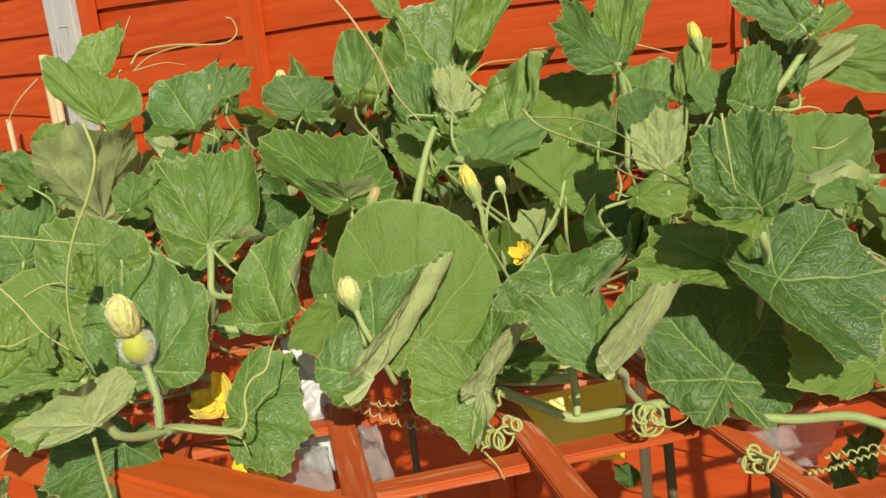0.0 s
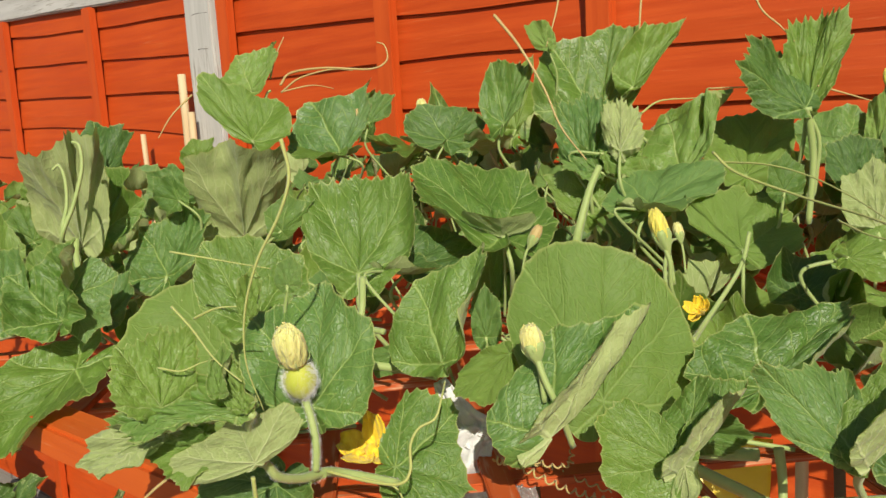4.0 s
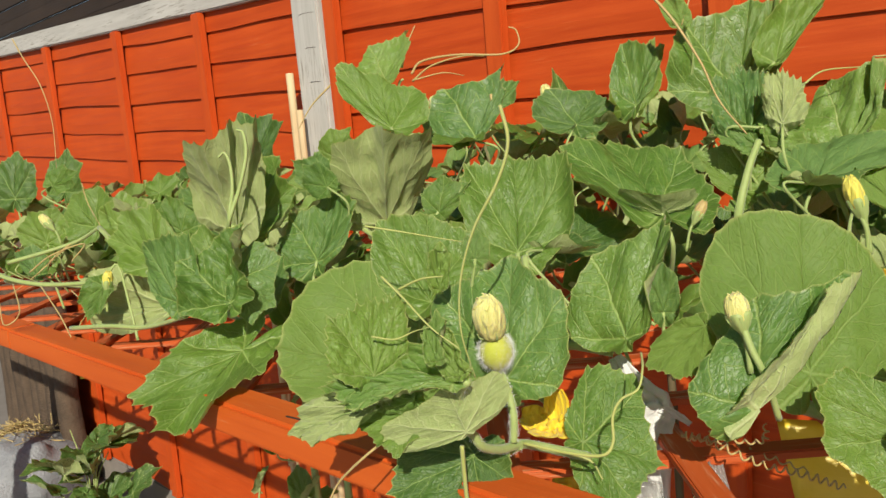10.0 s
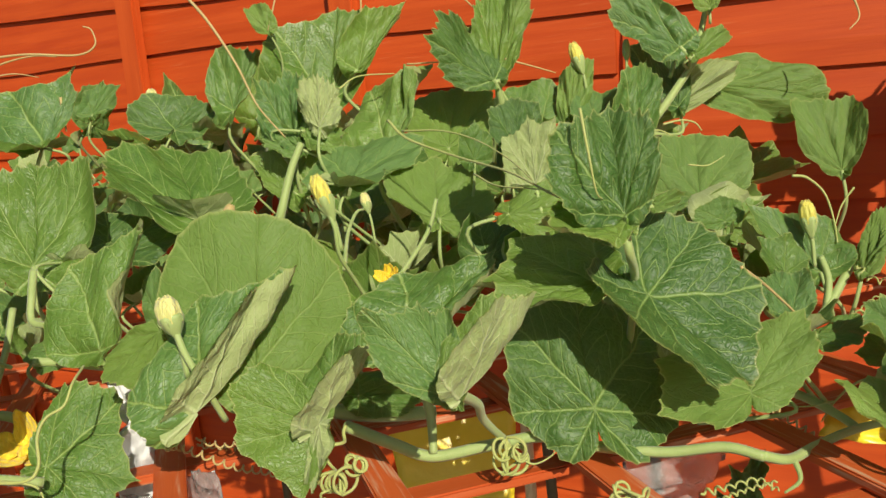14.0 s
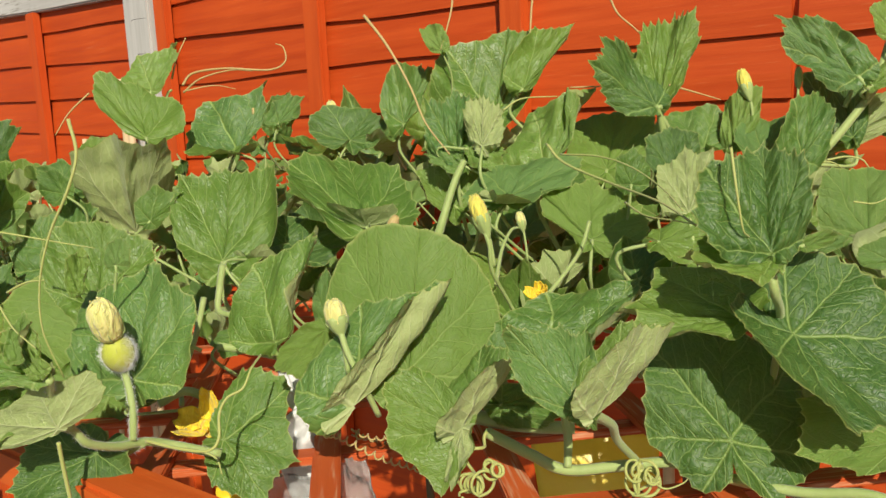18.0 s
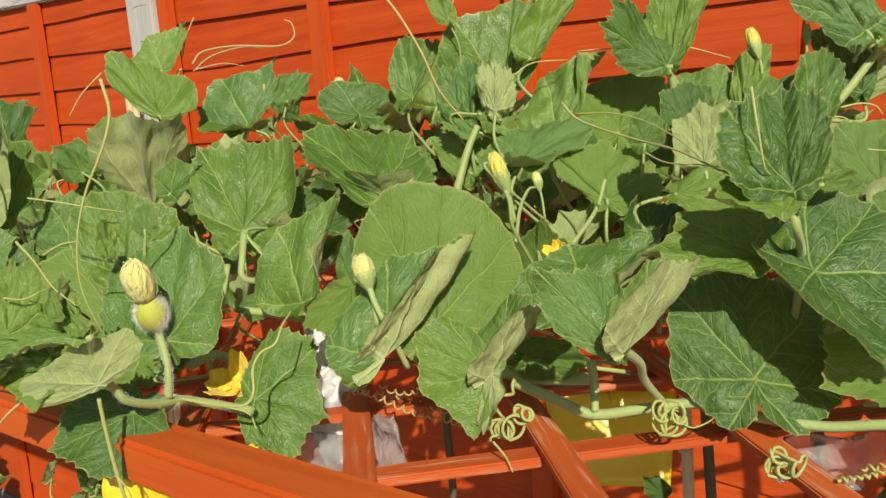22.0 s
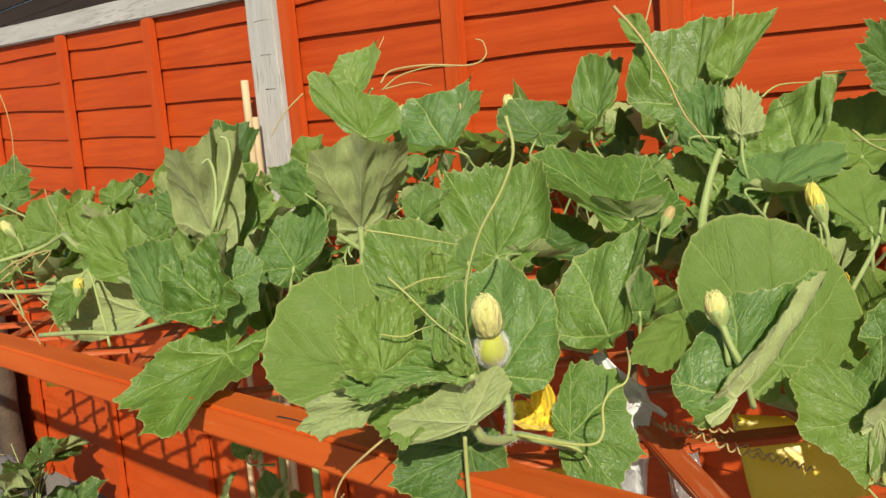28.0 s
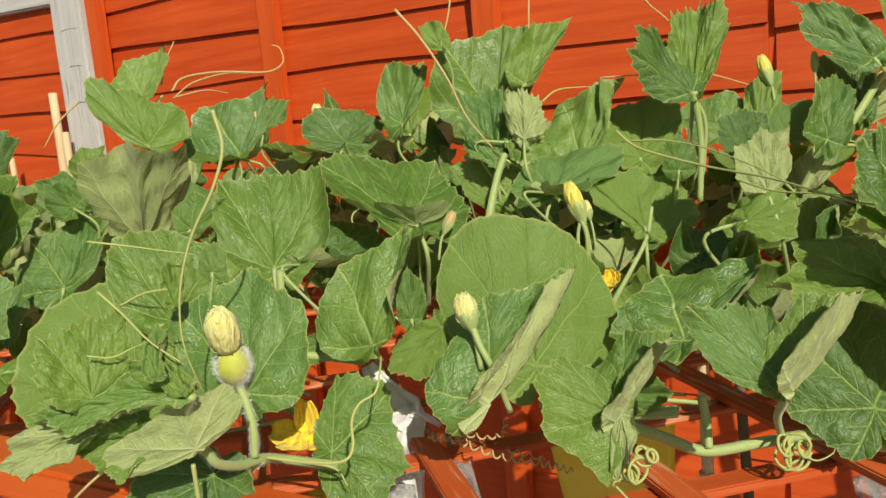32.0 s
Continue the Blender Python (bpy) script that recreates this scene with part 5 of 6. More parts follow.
stem(front_vine, [(-0.406, 0.587, 1.281), (-0.363, 0.595, 1.273), (-0.330, 0.607, 1.270), (-0.300, 0.626, 1.268)], 0.0064, label="thick dark green main stem")
stem(front_vine, [(-0.527, 0.738, 1.404), (-0.533, 0.758, 1.424), (-0.531, 0.777, 1.460), (-0.528, 0.795, 1.486)], 0.0049, 0.7)
stem(front_vine, [(-0.580, 0.483, 1.338), (-0.558, 0.497, 1.334), (-0.532, 0.513, 1.327)], 0.0041)
stem(front_vine, [(-0.648, 0.545, 1.398), (-0.635, 0.530, 1.379), (-0.627, 0.521, 1.359), (-0.600, 0.521, 1.356)], 0.0036)
stem(front_vine, [(-0.388, 0.450, 1.383), (-0.381, 0.449, 1.366), (-0.374, 0.453, 1.347), (-0.373, 0.469, 1.314)], 0.0024, 0.9)
stem(front_vine, [(-0.367, 0.597, 1.443), (-0.359, 0.598, 1.424), (-0.359, 0.601, 1.401), (-0.359, 0.622, 1.373), (-0.357, 0.636, 1.351)], 0.0018)
stem(front_vine, [(-0.357, 0.636, 1.351), (-0.364, 0.679, 1.356), (-0.356, 0.740, 1.394), (-0.356, 0.766, 1.424)], 0.0023)
stem(front_vine, [(-0.377, 0.631, 1.383), (-0.396, 0.670, 1.407), (-0.403, 0.697, 1.422), (-0.405, 0.715, 1.423)], 0.0019, 0.6)
stem(rear_vine, [(-0.132, 1.230, 1.700), (-0.148, 1.196, 1.652), (-0.163, 1.160, 1.605), (-0.168, 1.135, 1.570), (-0.171, 1.114, 1.544), (-0.187, 1.086, 1.513), (-0.207, 1.055, 1.480), (-0.232, 1.031, 1.450), (-0.255, 1.023, 1.408)], 0.0030, 1.7, hairs=160)
stem(rear_vine, [(-0.197, 1.091, 1.524), (-0.192, 1.101, 1.547), (-0.195, 1.104, 1.571)], 0.0026)
stem(rear_vine, [(-0.235, 1.029, 1.451), (-0.239, 1.048, 1.500), (-0.242, 1.067, 1.550)], 0.0017)
stem(rear_vine, [(-0.349, 0.918, 1.536), (-0.348, 0.924, 1.517), (-0.347, 0.933, 1.477), (-0.351, 0.932, 1.411)], 0.0041)
stem(left_vine, [(-0.502, 0.288, 1.343), (-0.504, 0.307, 1.331), (-0.504, 0.317, 1.318), (-0.508, 0.340, 1.307), (-0.511, 0.364, 1.302), (-0.506, 0.383, 1.294), (-0.488, 0.411, 1.281)], 0.0027, 1.3, hairs=1400)
stem(left_vine, [(-0.509, 0.361, 1.303), (-0.532, 0.355, 1.288), (-0.574, 0.371, 1.243)], 0.0034, hairs=900)
stem(left_vine, [(-0.523, 0.359, 1.358), (-0.514, 0.357, 1.341), (-0.508, 0.354, 1.325), (-0.508, 0.352, 1.308)], 0.0029, 0.95, hairs=900)
stem(left_vine, [(-0.504, 0.307, 1.331), (-0.499, 0.294, 1.358), (-0.482, 0.286, 1.375)], 0.0032, hairs=900)
stem(left_vine, [(-0.587, 0.423, 1.301), (-0.579, 0.448, 1.306), (-0.555, 0.469, 1.287), (-0.534, 0.489, 1.276)], 0.0041)
stem(left_vine, [(-0.628, 0.506, 1.374), (-0.618, 0.488, 1.346), (-0.618, 0.469, 1.308), (-0.603, 0.455, 1.287)], 0.0029)
stem(left_vine, [(-1.573, 0.352, 1.347), (-1.508, 0.377, 1.341), (-1.431, 0.405, 1.339), (-1.321, 0.421, 1.337)], 0.0041)
stem(left_vine, [(-1.460, 0.467, 1.419), (-1.353, 0.454, 1.387), (-1.257, 0.436, 1.372), (-1.079, 0.390, 1.370)], 0.0037)
stem(left_vine, [(-1.614, 0.371, 1.370), (-1.565, 0.417, 1.383), (-1.524, 0.456, 1.397), (-1.460, 0.467, 1.419)], 0.0034)
stem(left_vine, [(-1.009, 0.446, 1.438), (-0.986, 0.432, 1.416), (-0.957, 0.420, 1.378), (-0.922, 0.393, 1.345)], 0.0037)
stem(left_vine, [(-0.914, 0.599, 1.419), (-0.888, 0.573, 1.383), (-0.879, 0.546, 1.360)], 0.0039)
stem(left_vine, [(-1.002, 0.621, 1.413), (-0.951, 0.612, 1.398), (-0.901, 0.602, 1.382)], 0.0036)
stem(left_vine, [(-1.597, 0.328, 1.385), (-1.530, 0.335, 1.360), (-1.446, 0.361, 1.348), (-1.360, 0.392, 1.350), (-1.294, 0.405, 1.357)], 0.0037)
stem(left_vine, [(-1.291, 0.343, 1.302), (-1.178, 0.350, 1.316), (-1.106, 0.367, 1.319), (-1.001, 0.369, 1.343)], 0.0032)
stem(left_vine, [(-1.446, 0.361, 1.348), (-1.344, 0.348, 1.316), (-1.290, 0.341, 1.290)], 0.0010, material=DRY)
stem(left_vine, [(-1.516, 0.345, 1.346), (-1.442, 0.326, 1.312), (-1.441, 0.303, 1.299), (-1.448, 0.303, 1.332)], 0.0010, material=DRY)
stem(left_vine, [(-1.498, 0.366, 1.362), (-1.459, 0.388, 1.387), (-1.407, 0.420, 1.402), (-1.388, 0.392, 1.381)], 0.0012, material=DRY)
stem(left_vine, [(-1.371, 0.379, 1.341), (-1.315, 0.377, 1.321), (-1.283, 0.352, 1.305)], 0.0009, material=DRY)
tendril(left_vine, [(-0.455, 0.303, 1.536), (-0.452, 0.304, 1.515), (-0.458, 0.299, 1.493), (-0.473, 0.292, 1.466), (-0.482, 0.287, 1.436), (-0.485, 0.287, 1.405), (-0.486, 0.297, 1.373)], 0.0012, taper=0.35)
tendril(front_vine, [(-0.627, 0.751, 1.655), (-0.600, 0.756, 1.620), (-0.572, 0.759, 1.573), (-0.553, 0.761, 1.530), (-0.530, 0.772, 1.494)], 0.0018, DRY)
tendril(front_vine, [(-0.369, 0.712, 1.502), (-0.343, 0.698, 1.485), (-0.282, 0.670, 1.468), (-0.218, 0.618, 1.458), (-0.165, 0.559, 1.447), (-0.147, 0.543, 1.445)], 0.0014)
tendril(front_vine, [(-0.377, 0.750, 1.491), (-0.330, 0.735, 1.489), (-0.288, 0.715, 1.480), (-0.243, 0.676, 1.465), (-0.204, 0.626, 1.451)], 0.0010)
tendril(front_vine, [(-0.239, 0.604, 1.459), (-0.211, 0.576, 1.453), (-0.182, 0.558, 1.452), (-0.156, 0.547, 1.450)], 0.0008)
tendril(left_vine, [(-1.058, 0.801, 1.612), (-1.046, 0.813, 1.629), (-0.992, 0.832, 1.632), (-0.936, 0.868, 1.626), (-0.917, 0.884, 1.637), (-0.921, 0.886, 1.658), (-0.931, 0.881, 1.664)], 0.0019, DRY)
stem(left_vine, [(-1.064, 0.751, 1.540), (-1.056, 0.764, 1.578), (-1.052, 0.770, 1.599), (-1.048, 0.775, 1.604)], 0.0026, 0.6)
tendril(left_vine, [(-1.059, 0.784, 1.621), (-1.056, 0.794, 1.652), (-1.048, 0.807, 1.681)], 0.0016, DRY)
tendril(left_vine, [(-1.056, 0.800, 1.601), (-1.029, 0.814, 1.620), (-0.985, 0.836, 1.629), (-0.957, 0.854, 1.626)], 0.0016, DRY)
tendril(left_vine, [(-1.041, 0.792, 1.602), (-1.018, 0.828, 1.609), (-1.002, 0.856, 1.603)], 0.0012, DRY)
tendril(left_vine, [(-1.071, 0.658, 1.600), (-1.090, 0.636, 1.574), (-1.102, 0.619, 1.544)], 0.0014, DRY)
tendril(left_vine, [(-0.919, 0.819, 1.569), (-0.915, 0.816, 1.545), (-0.912, 0.814, 1.525)], 0.0023, DRY)
tendril(rear_vine, [(-0.450, 0.903, 1.563), (-0.404, 0.915, 1.561), (-0.365, 0.921, 1.555)], 0.0010, DRY)
tendril(rear_vine, [(-0.344, 0.936, 1.558), (-0.323, 0.957, 1.549), (-0.301, 0.979, 1.539)], 0.0012, DRY)
tendril(rear_vine, [(-0.491, 0.823, 1.540), (-0.479, 0.844, 1.552), (-0.454, 0.880, 1.553)], 0.0012)
tendril(rear_vine, [(-0.902, 1.127, 1.460), (-0.917, 1.124, 1.491), (-0.930, 1.125, 1.526)], 0.0023, DRY)
tendril(front_vine, [(-0.135, 0.527, 1.499), (-0.131, 0.524, 1.476), (-0.129, 0.529, 1.452), (-0.128, 0.537, 1.446)], 0.0010)
tendril(front_vine, [(-0.140, 0.768, 1.479), (-0.127, 0.777, 1.481), (-0.117, 0.783, 1.478), (-0.112, 0.785, 1.471)], 0.0010)
tendril(front_vine, [(-0.129, 0.812, 1.441), (-0.114, 0.822, 1.439), (-0.101, 0.832, 1.446)], 0.0009)
tendril(rear_vine, [(-0.222, 1.030, 1.456), (-0.205, 1.043, 1.464), (-0.191, 1.051, 1.456), (-0.188, 1.049, 1.441)], 0.0011)
tendril(left_vine, [(-0.508, 0.362, 1.304), (-0.475, 0.369, 1.302), (-0.452, 0.376, 1.303), (-0.447, 0.382, 1.311), (-0.448, 0.385, 1.328), (-0.444, 0.390, 1.339), (-0.436, 0.398, 1.345), (-0.438, 0.408, 1.356), (-0.451, 0.428, 1.360)], 0.0013, taper=0.6)
tendril(left_vine, [(-0.503, 0.386, 1.292), (-0.480, 0.399, 1.285), (-0.467, 0.396, 1.275)], 0.0012)
tendril(left_vine, [(-0.601, 0.315, 1.462), (-0.580, 0.328, 1.457), (-0.566, 0.345, 1.451), (-0.552, 0.363, 1.445)], 0.0008)
tendril(left_vine, [(-0.541, 0.273, 1.333), (-0.554, 0.258, 1.320), (-0.575, 0.251, 1.300), (-0.582, 0.246, 1.285), (-0.580, 0.247, 1.282), (-0.575, 0.248, 1.287)], 0.0010, DRY)
tendril(left_vine, [(-0.502, 0.296, 1.326), (-0.505, 0.299, 1.303), (-0.509, 0.304, 1.271), (-0.512, 0.310, 1.241), (-0.515, 0.314, 1.221)], 0.0015, taper=0.9)
tendril(left_vine, [(-0.510, 0.304, 1.266), (-0.505, 0.309, 1.253), (-0.505, 0.314, 1.229)], 0.0008)
tendril(left_vine, [(-0.540, 0.275, 1.437), (-0.523, 0.277, 1.424), (-0.499, 0.275, 1.409), (-0.480, 0.279, 1.397)], 0.0009)
tendril(left_vine, [(-0.537, 0.260, 1.402), (-0.521, 0.265, 1.401), (-0.512, 0.273, 1.405), (-0.499, 0.275, 1.409)], 0.0007)
tendril(left_vine, [(-0.548, 0.295, 1.424), (-0.532, 0.301, 1.431), (-0.516, 0.306, 1.433)], 0.0010)
tendril(left_vine, [(-1.001, 0.476, 1.546), (-0.998, 0.472, 1.515), (-1.003, 0.459, 1.475), (-1.009, 0.447, 1.438)], 0.0016)
tendril(left_vine, [(-1.019, 0.454, 1.521), (-1.013, 0.461, 1.525), (-1.005, 0.464, 1.505), (-1.005, 0.457, 1.468), (-1.008, 0.448, 1.441)], 0.0012)
tendril(left_vine, [(-1.031, 0.446, 1.532), (-1.026, 0.444, 1.498), (-1.018, 0.444, 1.463), (-1.012, 0.444, 1.438)], 0.0014)
tendril(left_vine, [(-1.783, 0.488, 1.758), (-1.766, 0.496, 1.721), (-1.741, 0.510, 1.668), (-1.722, 0.514, 1.600), (-1.713, 0.506, 1.517)], 0.0014, DRY)
tendril(left_vine, [(-1.493, 0.373, 1.356), (-1.468, 0.403, 1.388), (-1.455, 0.416, 1.399), (-1.478, 0.367, 1.358), (-1.487, 0.334, 1.337)], 0.0010, DRY)
tendril(left_vine, [(-1.522, 0.474, 1.490), (-1.514, 0.476, 1.457), (-1.458, 0.469, 1.421)], 0.0010, DRY)
coil(front_vine, [(-0.457, 0.487, 1.279), (-0.436, 0.491, 1.277), (-0.399, 0.495, 1.267), (-0.367, 0.498, 1.265), (-0.343, 0.503, 1.260)], 17, 0.0024)
coil(front_vine, [(-0.447, 0.512, 1.276), (-0.421, 0.510, 1.274), (-0.404, 0.513, 1.278), (-0.407, 0.523, 1.287)], 7, 0.0018)
coil(front_vine, [(-0.298, 0.499, 1.306), (-0.299, 0.475, 1.285), (-0.297, 0.464, 1.272)], 3, 0.0045, material=TENDRIL, radius=0.0013)
tendril(rear_vine, [(-0.733, 1.064, 1.748), (-0.733, 1.057, 1.707), (-0.738, 1.048, 1.673), (-0.744, 1.038, 1.643)], 0.0018, DRY)
tendril(rear_vine, [(-0.638, 1.140, 1.740), (-0.640, 1.132, 1.699), (-0.640, 1.126, 1.664), (-0.641, 1.121, 1.633)], 0.0020, DRY)
tendril(rear_vine, [(-0.405, 0.916, 1.663), (-0.396, 0.920, 1.641), (-0.380, 0.930, 1.623), (-0.368, 0.937, 1.606)], 0.0014, DRY)
stem(left_vine, [(-1.007, 0.436, 1.392), (-0.910, 0.383, 1.445), (-0.903, 0.396, 1.481), (-0.899, 0.407, 1.516), (-0.902, 0.409, 1.539), (-0.908, 0.405, 1.544)], 0.0026, 0.6)
stem(left_vine, [(-1.007, 0.436, 1.392), (-0.910, 0.384, 1.449), (-0.909, 0.392, 1.481), (-0.912, 0.395, 1.507), (-0.917, 0.393, 1.521), (-0.922, 0.388, 1.517)], 0.0022, 0.6)
curls(front_vine, (-0.289, 0.471, 1.281), 0.0097, 4, 3)
curls(front_vine, (-0.280, 0.479, 1.290), 0.0067, 3, 8)
tendril(front_vine, [(-0.296, 0.464, 1.272), (-0.288, 0.467, 1.261), (-0.283, 0.467, 1.251)], 0.0009)
curls(front_vine, (-0.197, 0.534, 1.284), 0.0083, 6, 5)
tendril(front_vine, [(-0.193, 0.536, 1.281), (-0.184, 0.540, 1.275), (-0.175, 0.547, 1.278), (-0.174, 0.558, 1.279)], 0.0008)
curls(front_vine, (-0.115, 0.517, 1.275), 0.0083, 5, 7)
coil(front_vine, [(-0.088, 0.520, 1.266), (-0.073, 0.530, 1.268), (-0.058, 0.542, 1.272), (-0.039, 0.555, 1.275)], 13, 0.0012, material=TENDRIL)
coil(front_vine, [(-0.062, 0.682, 1.286), (-0.053, 0.676, 1.275), (-0.032, 0.667, 1.265), (-0.011, 0.659, 1.254), (0.023, 0.646, 1.238)], 15, 0.0023)
coil(front_vine, [(0.002, 0.848, 1.344), (0.007, 0.849, 1.336), (0.020, 0.854, 1.329), (0.036, 0.861, 1.330)], 5, 0.0034, material=TENDRIL)
coil(front_vine, [(-0.008, 0.795, 1.304), (0.005, 0.819, 1.311), (0.019, 0.843, 1.317)], 6, 0.0030, material=TENDRIL)
coil(front_vine, [(-0.087, 0.580, 1.249), (-0.071, 0.588, 1.252), (-0.055, 0.604, 1.251), (-0.043, 0.608, 1.244)], 8, 0.0019, material=TENDRIL)
tendril(front_vine, [(-0.050, 0.879, 1.421), (-0.038, 0.884, 1.418), (-0.024, 0.888, 1.403), (-0.016, 0.871, 1.381), (-0.013, 0.861, 1.362)], 0.0014)
tendril(front_vine, [(-0.000, 0.900, 1.406), (-0.010, 0.893, 1.391), (-0.015, 0.871, 1.376)], 0.0010)
tendril(front_vine, [(-0.013, 0.703, 1.273), (-0.032, 0.693, 1.271), (-0.055, 0.683, 1.275)], 0.0008)
tendril(front_vine, [(0.030, 0.766, 1.276), (0.003, 0.744, 1.275), (-0.013, 0.718, 1.267), (-0.021, 0.697, 1.259)], 0.0012)
tendril(front_vine, [(-0.063, 0.616, 1.390), (-0.051, 0.652, 1.369), (-0.034, 0.680, 1.342), (-0.020, 0.699, 1.317)], 0.0012, DRY)
tendril(rear_vine, [(-0.001, 1.143, 1.595), (0.005, 1.141, 1.572), (-0.005, 1.134, 1.558)], 0.0014, DRY)
coil(front_vine, [(-0.477, 0.541, 1.256), (-0.453, 0.543, 1.255), (-0.420, 0.543, 1.252), (-0.385, 0.544, 1.247)], 10, 0.0019)
# flowers and the young fruit
young_fruit(left_vine, (-0.524, 0.359, 1.356), (-0.516, 0.350, 1.386), 0.0215)
closed_bud(left_vine, (-0.517, 0.350, 1.382), (-0.512, 0.338, 1.413), 0.0208, label="pale yellow furled flower on the young fruit", stalk=0)
closed_bud(front_vine, (-0.388, 0.450, 1.382), (-0.393, 0.449, 1.403), 0.0155)
closed_bud(front_vine, (-0.363, 0.599, 1.437), (-0.371, 0.595, 1.465), 0.0135, GOLD_BUD, label="half-furled bright yellow flower bud")
closed_bud(rear_vine, (-0.289, 1.035, 1.545), (-0.298, 1.036, 1.574), 0.0150, GOLD_BUD, label="half-furled bright yellow flower bud")
closed_bud(front_vine, (-0.034, 0.845, 1.377), (-0.038, 0.848, 1.402), 0.0135, GOLD_BUD, label="half-furled bright yellow flower bud")
closed_bud(front_vine, (-0.537, 0.671, 1.419), (-0.531, 0.679, 1.436), 0.0105, DRY, label="withered pinkish flower bud")
closed_bud(front_vine, (-0.402, 0.716, 1.423), (-0.406, 0.717, 1.438), 0.0090)
closed_bud(left_vine, (-1.019, 1.073, 1.562), (-1.024, 1.076, 1.587), 0.0180)
closed_bud(left_vine, (-1.011, 0.802, 1.560), (-1.017, 0.801, 1.575), 0.0180)
closed_bud(left_vine, (-1.257, 0.386, 1.352), (-1.257, 0.391, 1.375), 0.0135, GOLD_BUD, label="half-furled bright yellow flower bud")
closed_bud(left_vine, (-1.556, 0.428, 1.423), (-1.570, 0.418, 1.444), 0.0150)
closed_bud(rear_vine, (-0.242, 1.068, 1.552), (-0.243, 1.072, 1.573), 0.0085, STEM, label="slim closed green flower bud")
open_flower(left_vine, (-0.540, 0.437, 1.286), 46, 10, 10, 0.0370, 21, (0.9, 0.35, 1.15, 0.5))
open_flower(front_vine, (-0.382, 0.713, 1.357), 55, -10, 0, 0.0185, 31)
# cards, film and cloth about the frame
stem(front_vine, [(-0.528, 1.086, 1.095), (-0.550, 1.127, 1.059), (-0.551, 1.124, 1.031)], 0.0012, 1.0, DRY, label="dry stalk through the card")
sheet("sticky_trap", "yellow card insect trap standing under the trellis", "insect trap", [(-0.641, 1.077, 1.068), (-0.470, 1.188, 1.053), (-0.459, 1.127, 0.925), (-0.594, 1.039, 0.934)], TRAP, 0.004, 2)
sheet("sticky_trap", "yellow card insect trap tucked behind the rail", "insect trap", [(-0.563, 0.459, 1.230), (-0.529, 0.482, 1.230), (-0.522, 0.470, 1.204), (-0.557, 0.448, 1.208)], TRAP, 0.008, 3)
sheet("sticky_trap", "yellow card insect trap hung from the outer rail", "insect trap", [(-0.569, 0.325, 1.250), (-0.484, 0.375, 1.249), (-0.481, 0.366, 1.191), (-0.567, 0.314, 1.186)], TRAP, 0.012, 4)
sheet("sticky_trap", "small yellow card insect trap under the rail", "insect trap", [(-1.374, 0.375, 1.232), (-1.304, 0.400, 1.227), (-1.305, 0.396, 1.213), (-1.372, 0.373, 1.209)], TRAP, 0.006, 5)
sheet("sticky_trap", "folded yellow card insect trap beside the vine", "insect trap", [(-0.013, 0.783, 1.254), (0.046, 0.811, 1.251), (0.044, 0.785, 1.209), (-0.026, 0.755, 1.224)], TRAP, 0.012, 6)
sheet("sticky_trap", "yellow card insect trap lying under the trellis", "insect trap", [(-0.030, 0.681, 1.196), (0.002, 0.737, 1.190), (0.050, 0.757, 1.179), (0.038, 0.706, 1.157)], TRAP, 0.004, 7)
def cloth_tie(label, points, widths, seed):
    """A soft crumpled strip of cloth along a line."""
    line = smooth_line(points, 10)
    verts, faces, across = [], [], 14
    for i, p in enumerate(line):
        f = i / (len(line) - 1)
        way = (line[min(i + 1, len(line) - 1)] - line[max(i - 1, 0)]).normalized()
        side = way.cross(Vector((-0.57, 0.82, 0.1))).normalized()
        out = side.cross(way)
        wide = np.interp(f, np.linspace(0, 1, len(widths)), widths)
        for j in range(across + 1):
            u = j / across - 0.5
            fold = 0.22 * math.sin(9 * u * math.pi / 2 + 3 * f + seed) + 0.6 * noise.noise((5 * u + seed, 3.5 * f, seed)) + 0.25 * noise.noise((14 * u, 8 * f + seed, 2.0))
            verts.append(p + side * (u * wide) + out * (fold * wide * 0.45))
    for i in range(len(line) - 1):
        for j in range(across):
            k = i * (across + 1) + j
            faces.append((k, k + 1, k + across + 2, k + across + 1))
    ob = tagged(link_mesh("cloth_tie", verts, faces, [CLOTH]), label, "cloth")
    ob.modifiers.new("thickness", "SOLIDIFY").thickness = 0.0008
    return ob


cloth_tie("white cloth strip tied round the trellis", [(-0.532, 0.515, 1.323), (-0.517, 0.514, 1.302), (-0.499, 0.516, 1.285), (-0.489, 0.520, 1.275)], (0.012, 0.026, 0.034, 0.018), 3)
cloth_tie("white cloth strip hanging from the trellis", [(-0.489, 0.519, 1.285), (-0.500, 0.509, 1.265), (-0.501, 0.504, 1.239), (-0.499, 0.507, 1.199)], (0.020, 0.048, 0.044, 0.028), 9)
cloth_tie("twisted white cloth end on the trellis", [(-0.492, 0.517, 1.286), (-0.482, 0.522, 1.280), (-0.473, 0.530, 1.271)], (0.010, 0.007, 0.004), 11)
sheet("plastic_cover", "clear crumpled plastic film under the trellis", "plastic film", [(-0.464, 0.505, 1.255), (-0.441, 0.520, 1.250), (-0.431, 0.525, 1.193), (-0.457, 0.507, 1.191)], FILM, 0.014, 4)
sheet("plastic_cover", "clear crumpled plastic film behind the front rail", "plastic film", [(-0.518, 0.479, 1.236), (-0.484, 0.500, 1.229), (-0.475, 0.494, 1.179), (-0.520, 0.466, 1.185)], FILM, 0.012, 5)
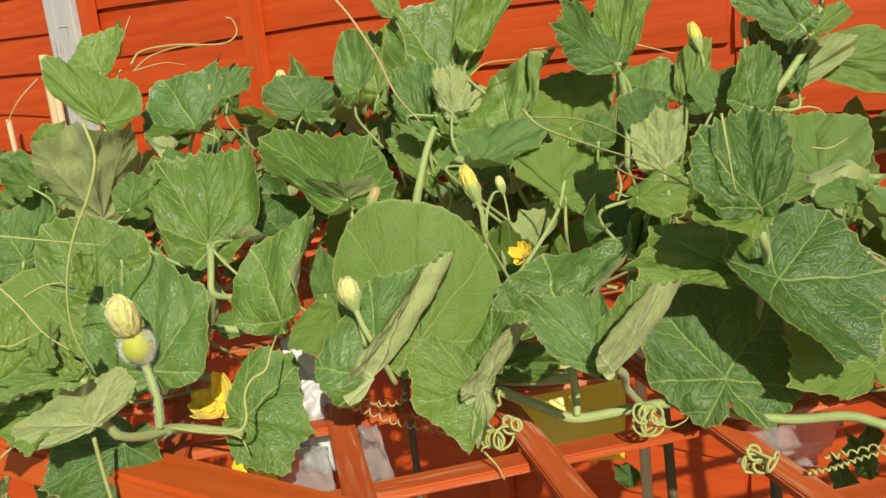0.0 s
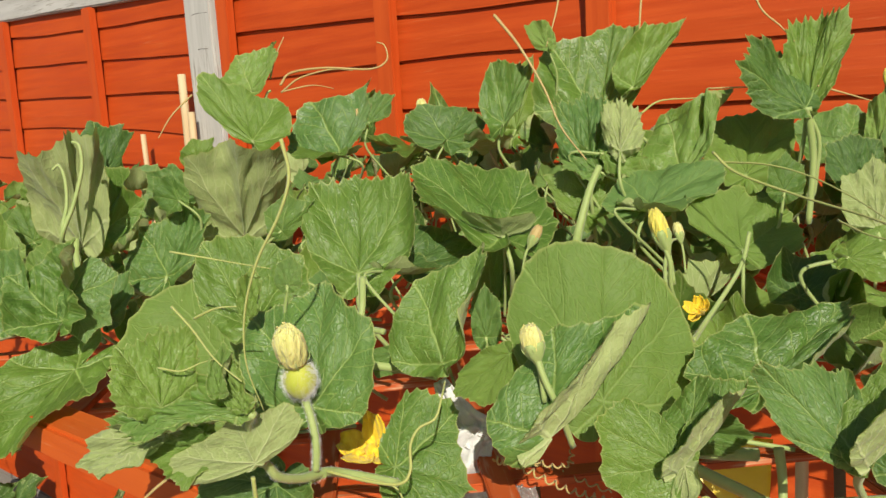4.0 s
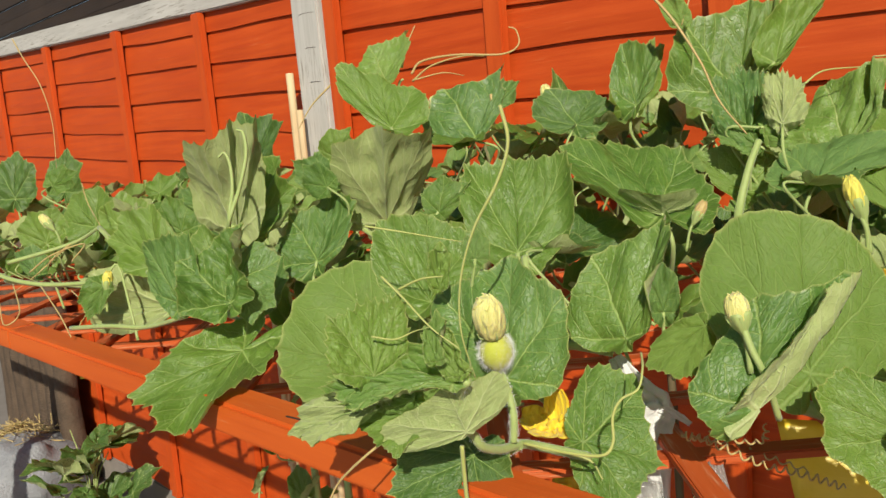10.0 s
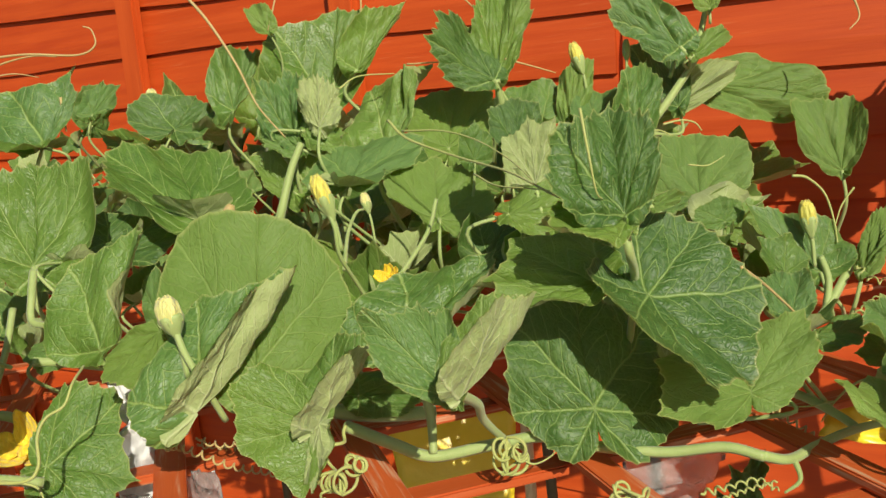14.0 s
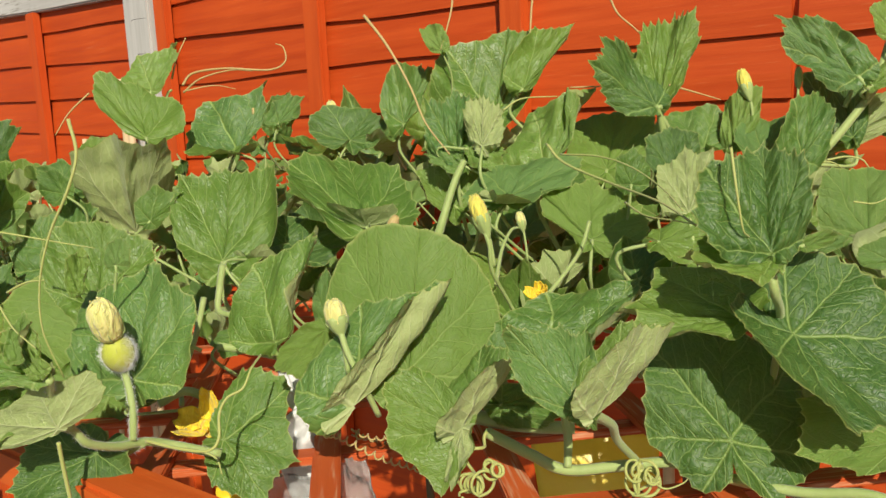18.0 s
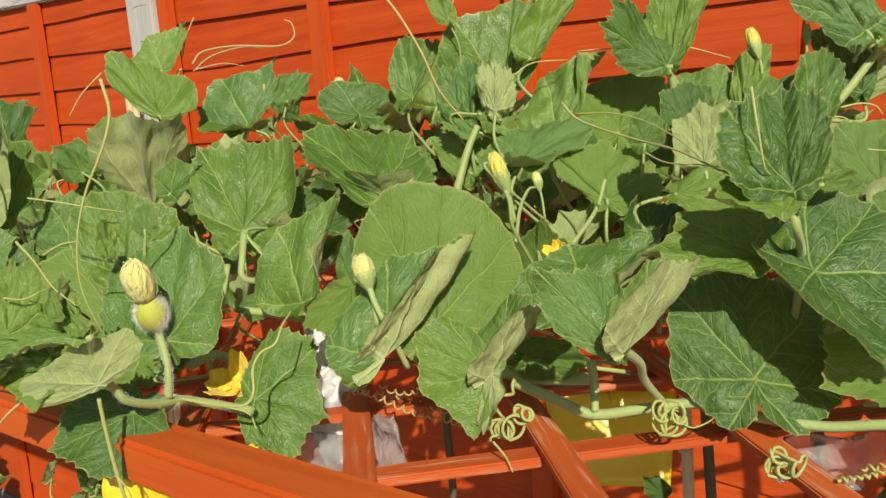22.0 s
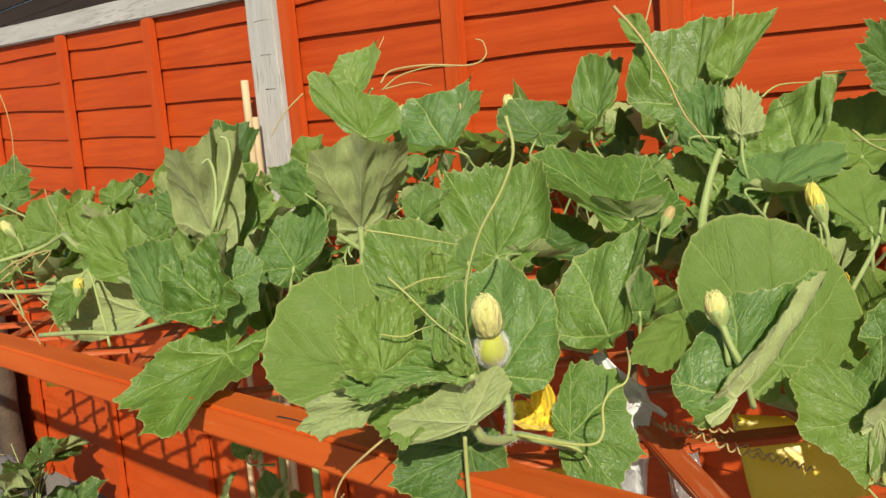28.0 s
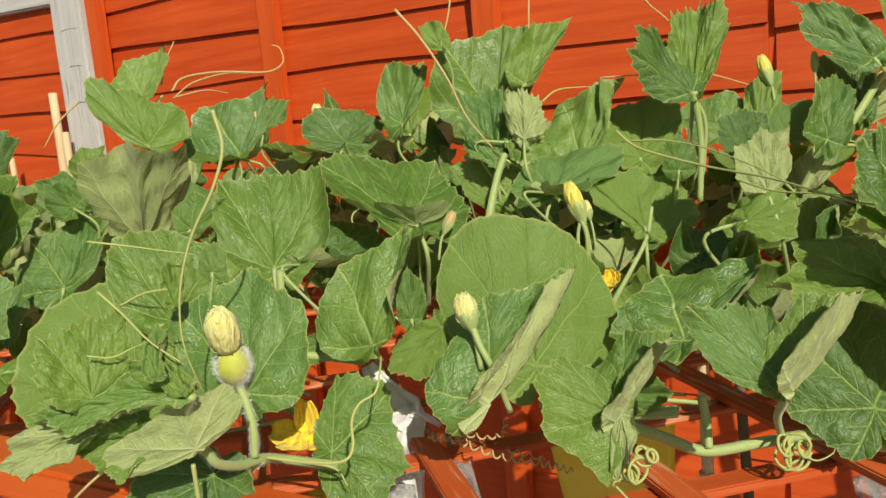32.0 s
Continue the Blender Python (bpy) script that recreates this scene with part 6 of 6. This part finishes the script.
sheet("plastic_cover", "pale crumpled plastic film under the trellis", "plastic film", [(-0.171, 0.709, 1.211), (-0.094, 0.750, 1.210), (-0.115, 0.731, 1.166), (-0.178, 0.699, 1.172)], FILM, 0.02, 6)
# the mass of smaller leaves between
fill_leaves(front_vine, 44, ((-0.75, -0.02), (0.71, 1.01), (1.285, 1.36)), (0.042, 0.075), 1)
fill_leaves(rear_vine, 110, ((-1.28, 0.16), (0.98, 1.4), (1.3, 1.45)), (0.045, 0.09), 2, bare=(-0.155, 0.1))
fill_leaves(front_vine, 20, ((-0.56, 0.11), (0.59, 0.71), (1.28, 1.325)), (0.034, 0.055), 3)
fill_leaves(left_vine, 95, ((-2.25, -1.13), (0.58, 0.9), (1.29, 1.385)), (0.034, 0.07), 4)
fill_leaves(left_vine, 36, ((-1.31, -0.68), (0.62, 0.94), (1.29, 1.405)), (0.04, 0.075), 5)
fill_leaves(rear_vine, 70, ((-2.25, -1.2), (0.86, 1.36), (1.3, 1.46)), (0.04, 0.085), 6)
fill_leaves(rear_vine, 34, ((-1.35, -0.45), (1.02, 1.34), (1.4, 1.51)), (0.04, 0.075), 7, tilt=(0, 60))
fill_leaves(rear_vine, 16, ((-0.2, 0.2), (1.02, 1.34), (1.4, 1.48)), (0.04, 0.08), 8, tilt=(0, 60), bare=(-0.16, 0.09))
# Unseen leaves right of the view, added to shade the fence behind.
fill_leaves(rear_vine, 16, ((0.13, 0.30), (1.16, 1.32), (1.43, 1.60)), (0.06, 0.09), 13, tilt=(20, 75))
fill_leaves(left_vine, 12, ((-1.01, -0.64), (0.44, 0.56), (1.28, 1.32)), (0.034, 0.05), 9)
fill_leaves(left_vine, 44, ((-2.75, -1.40), (0.50, 0.68), (1.28, 1.36)), (0.04, 0.075), 12)
fill_leaves(far_vine, 46, ((-3.68, -2.25), (0.6, 1.3), (1.29, 1.42)), (0.045, 0.085), 10)


# ---- plants on the ground beside and under the frame ----
def ground_plant(x, y, height, count, size, seed, label):
    plant = thing("leafy_plant", label, "plant", (0, 0, 0), "plants on the ground")
    rnd = random.Random(seed)
    for s in range(4):
        top = (x + rnd.uniform(-0.14, 0.14), y + rnd.uniform(-0.10, 0.10), height * rnd.uniform(0.7, 1.0))
        stem(plant, [(x, y, GROUND), (x + 0.3 * (top[0] - x), y + 0.3 * (top[1] - y), 0.5 * top[2]), top], 0.004, 0.5)
    for k in range(count):
        a, r, z = rnd.uniform(0, 360), rnd.uniform(0.02, 0.17), GROUND + (height - GROUND) * rnd.uniform(0.25, 1.0)
        px, py = x + r * math.cos(radians(a)), y + r * math.sin(radians(a))
        length = size * rnd.uniform(0.7, 1.2)
        # Darker leaf colour in place of the shade the plant stands in.
        leaf(plant, px, py, z, rnd.uniform(-20, 45), rnd.uniform(-25, 25), a - 90, length, 0.45 * length, 0.45 * length, rnd.uniform(0, 30), 0.25, 0.05, mature_or_shaded=True, fine=False,
             stalk=(x + 0.3 * (px - x), y + 0.3 * (py - y), z - 0.06))
    return plant


ground_plant(-3.72, 1.16, 0.36, 24, 0.17, 5, "green leafy plant on the ground by the fence, leaves darkened for shade")
ground_plant(-2.95, 1.20, 0.06, 12, 0.10, 6, "low green plant at the foot of the fence")
seedling = thing("leafy_plant", "small bright green climbing plant on thin stems under the rail", "plant", (0, 0, 0), "plants on the ground")
for k, (x, y, top) in enumerate(((-1.205, 0.645, 1.25), (-1.142, 0.66, 1.25), (-0.17, 0.80, 1.25), (-0.30, 0.86, 1.25), (-0.72, 0.92, 1.25))):
    stem(seedling, [(x + 0.02, y, GROUND), (x - 0.01, y + 0.01, 0.5), (x + 0.008, y, 0.9), (x, y, top)], 0.0062, 0.9, TWIG if k > 1 else STEM, label="upright stem")
for k in range(16):
    rnd = random.Random(k + 70)
    z = rnd.choice((1.07, 0.95, 0.93, 0.6)) + rnd.uniform(-0.05, 0.05)
    x, y = -1.25 + rnd.uniform(-0.05, 0.06), 0.64 + rnd.uniform(-0.04, 0.04)
    leaf(seedling, x, y, z, rnd.uniform(20, 70), rnd.uniform(-20, 20), rnd.uniform(-80, 80), rnd.uniform(0.03, 0.055), 0.022, 0.024, 15, 0.15, 0.06, young=True,
         stalk=(-1.22, 0.645, z - 0.03))
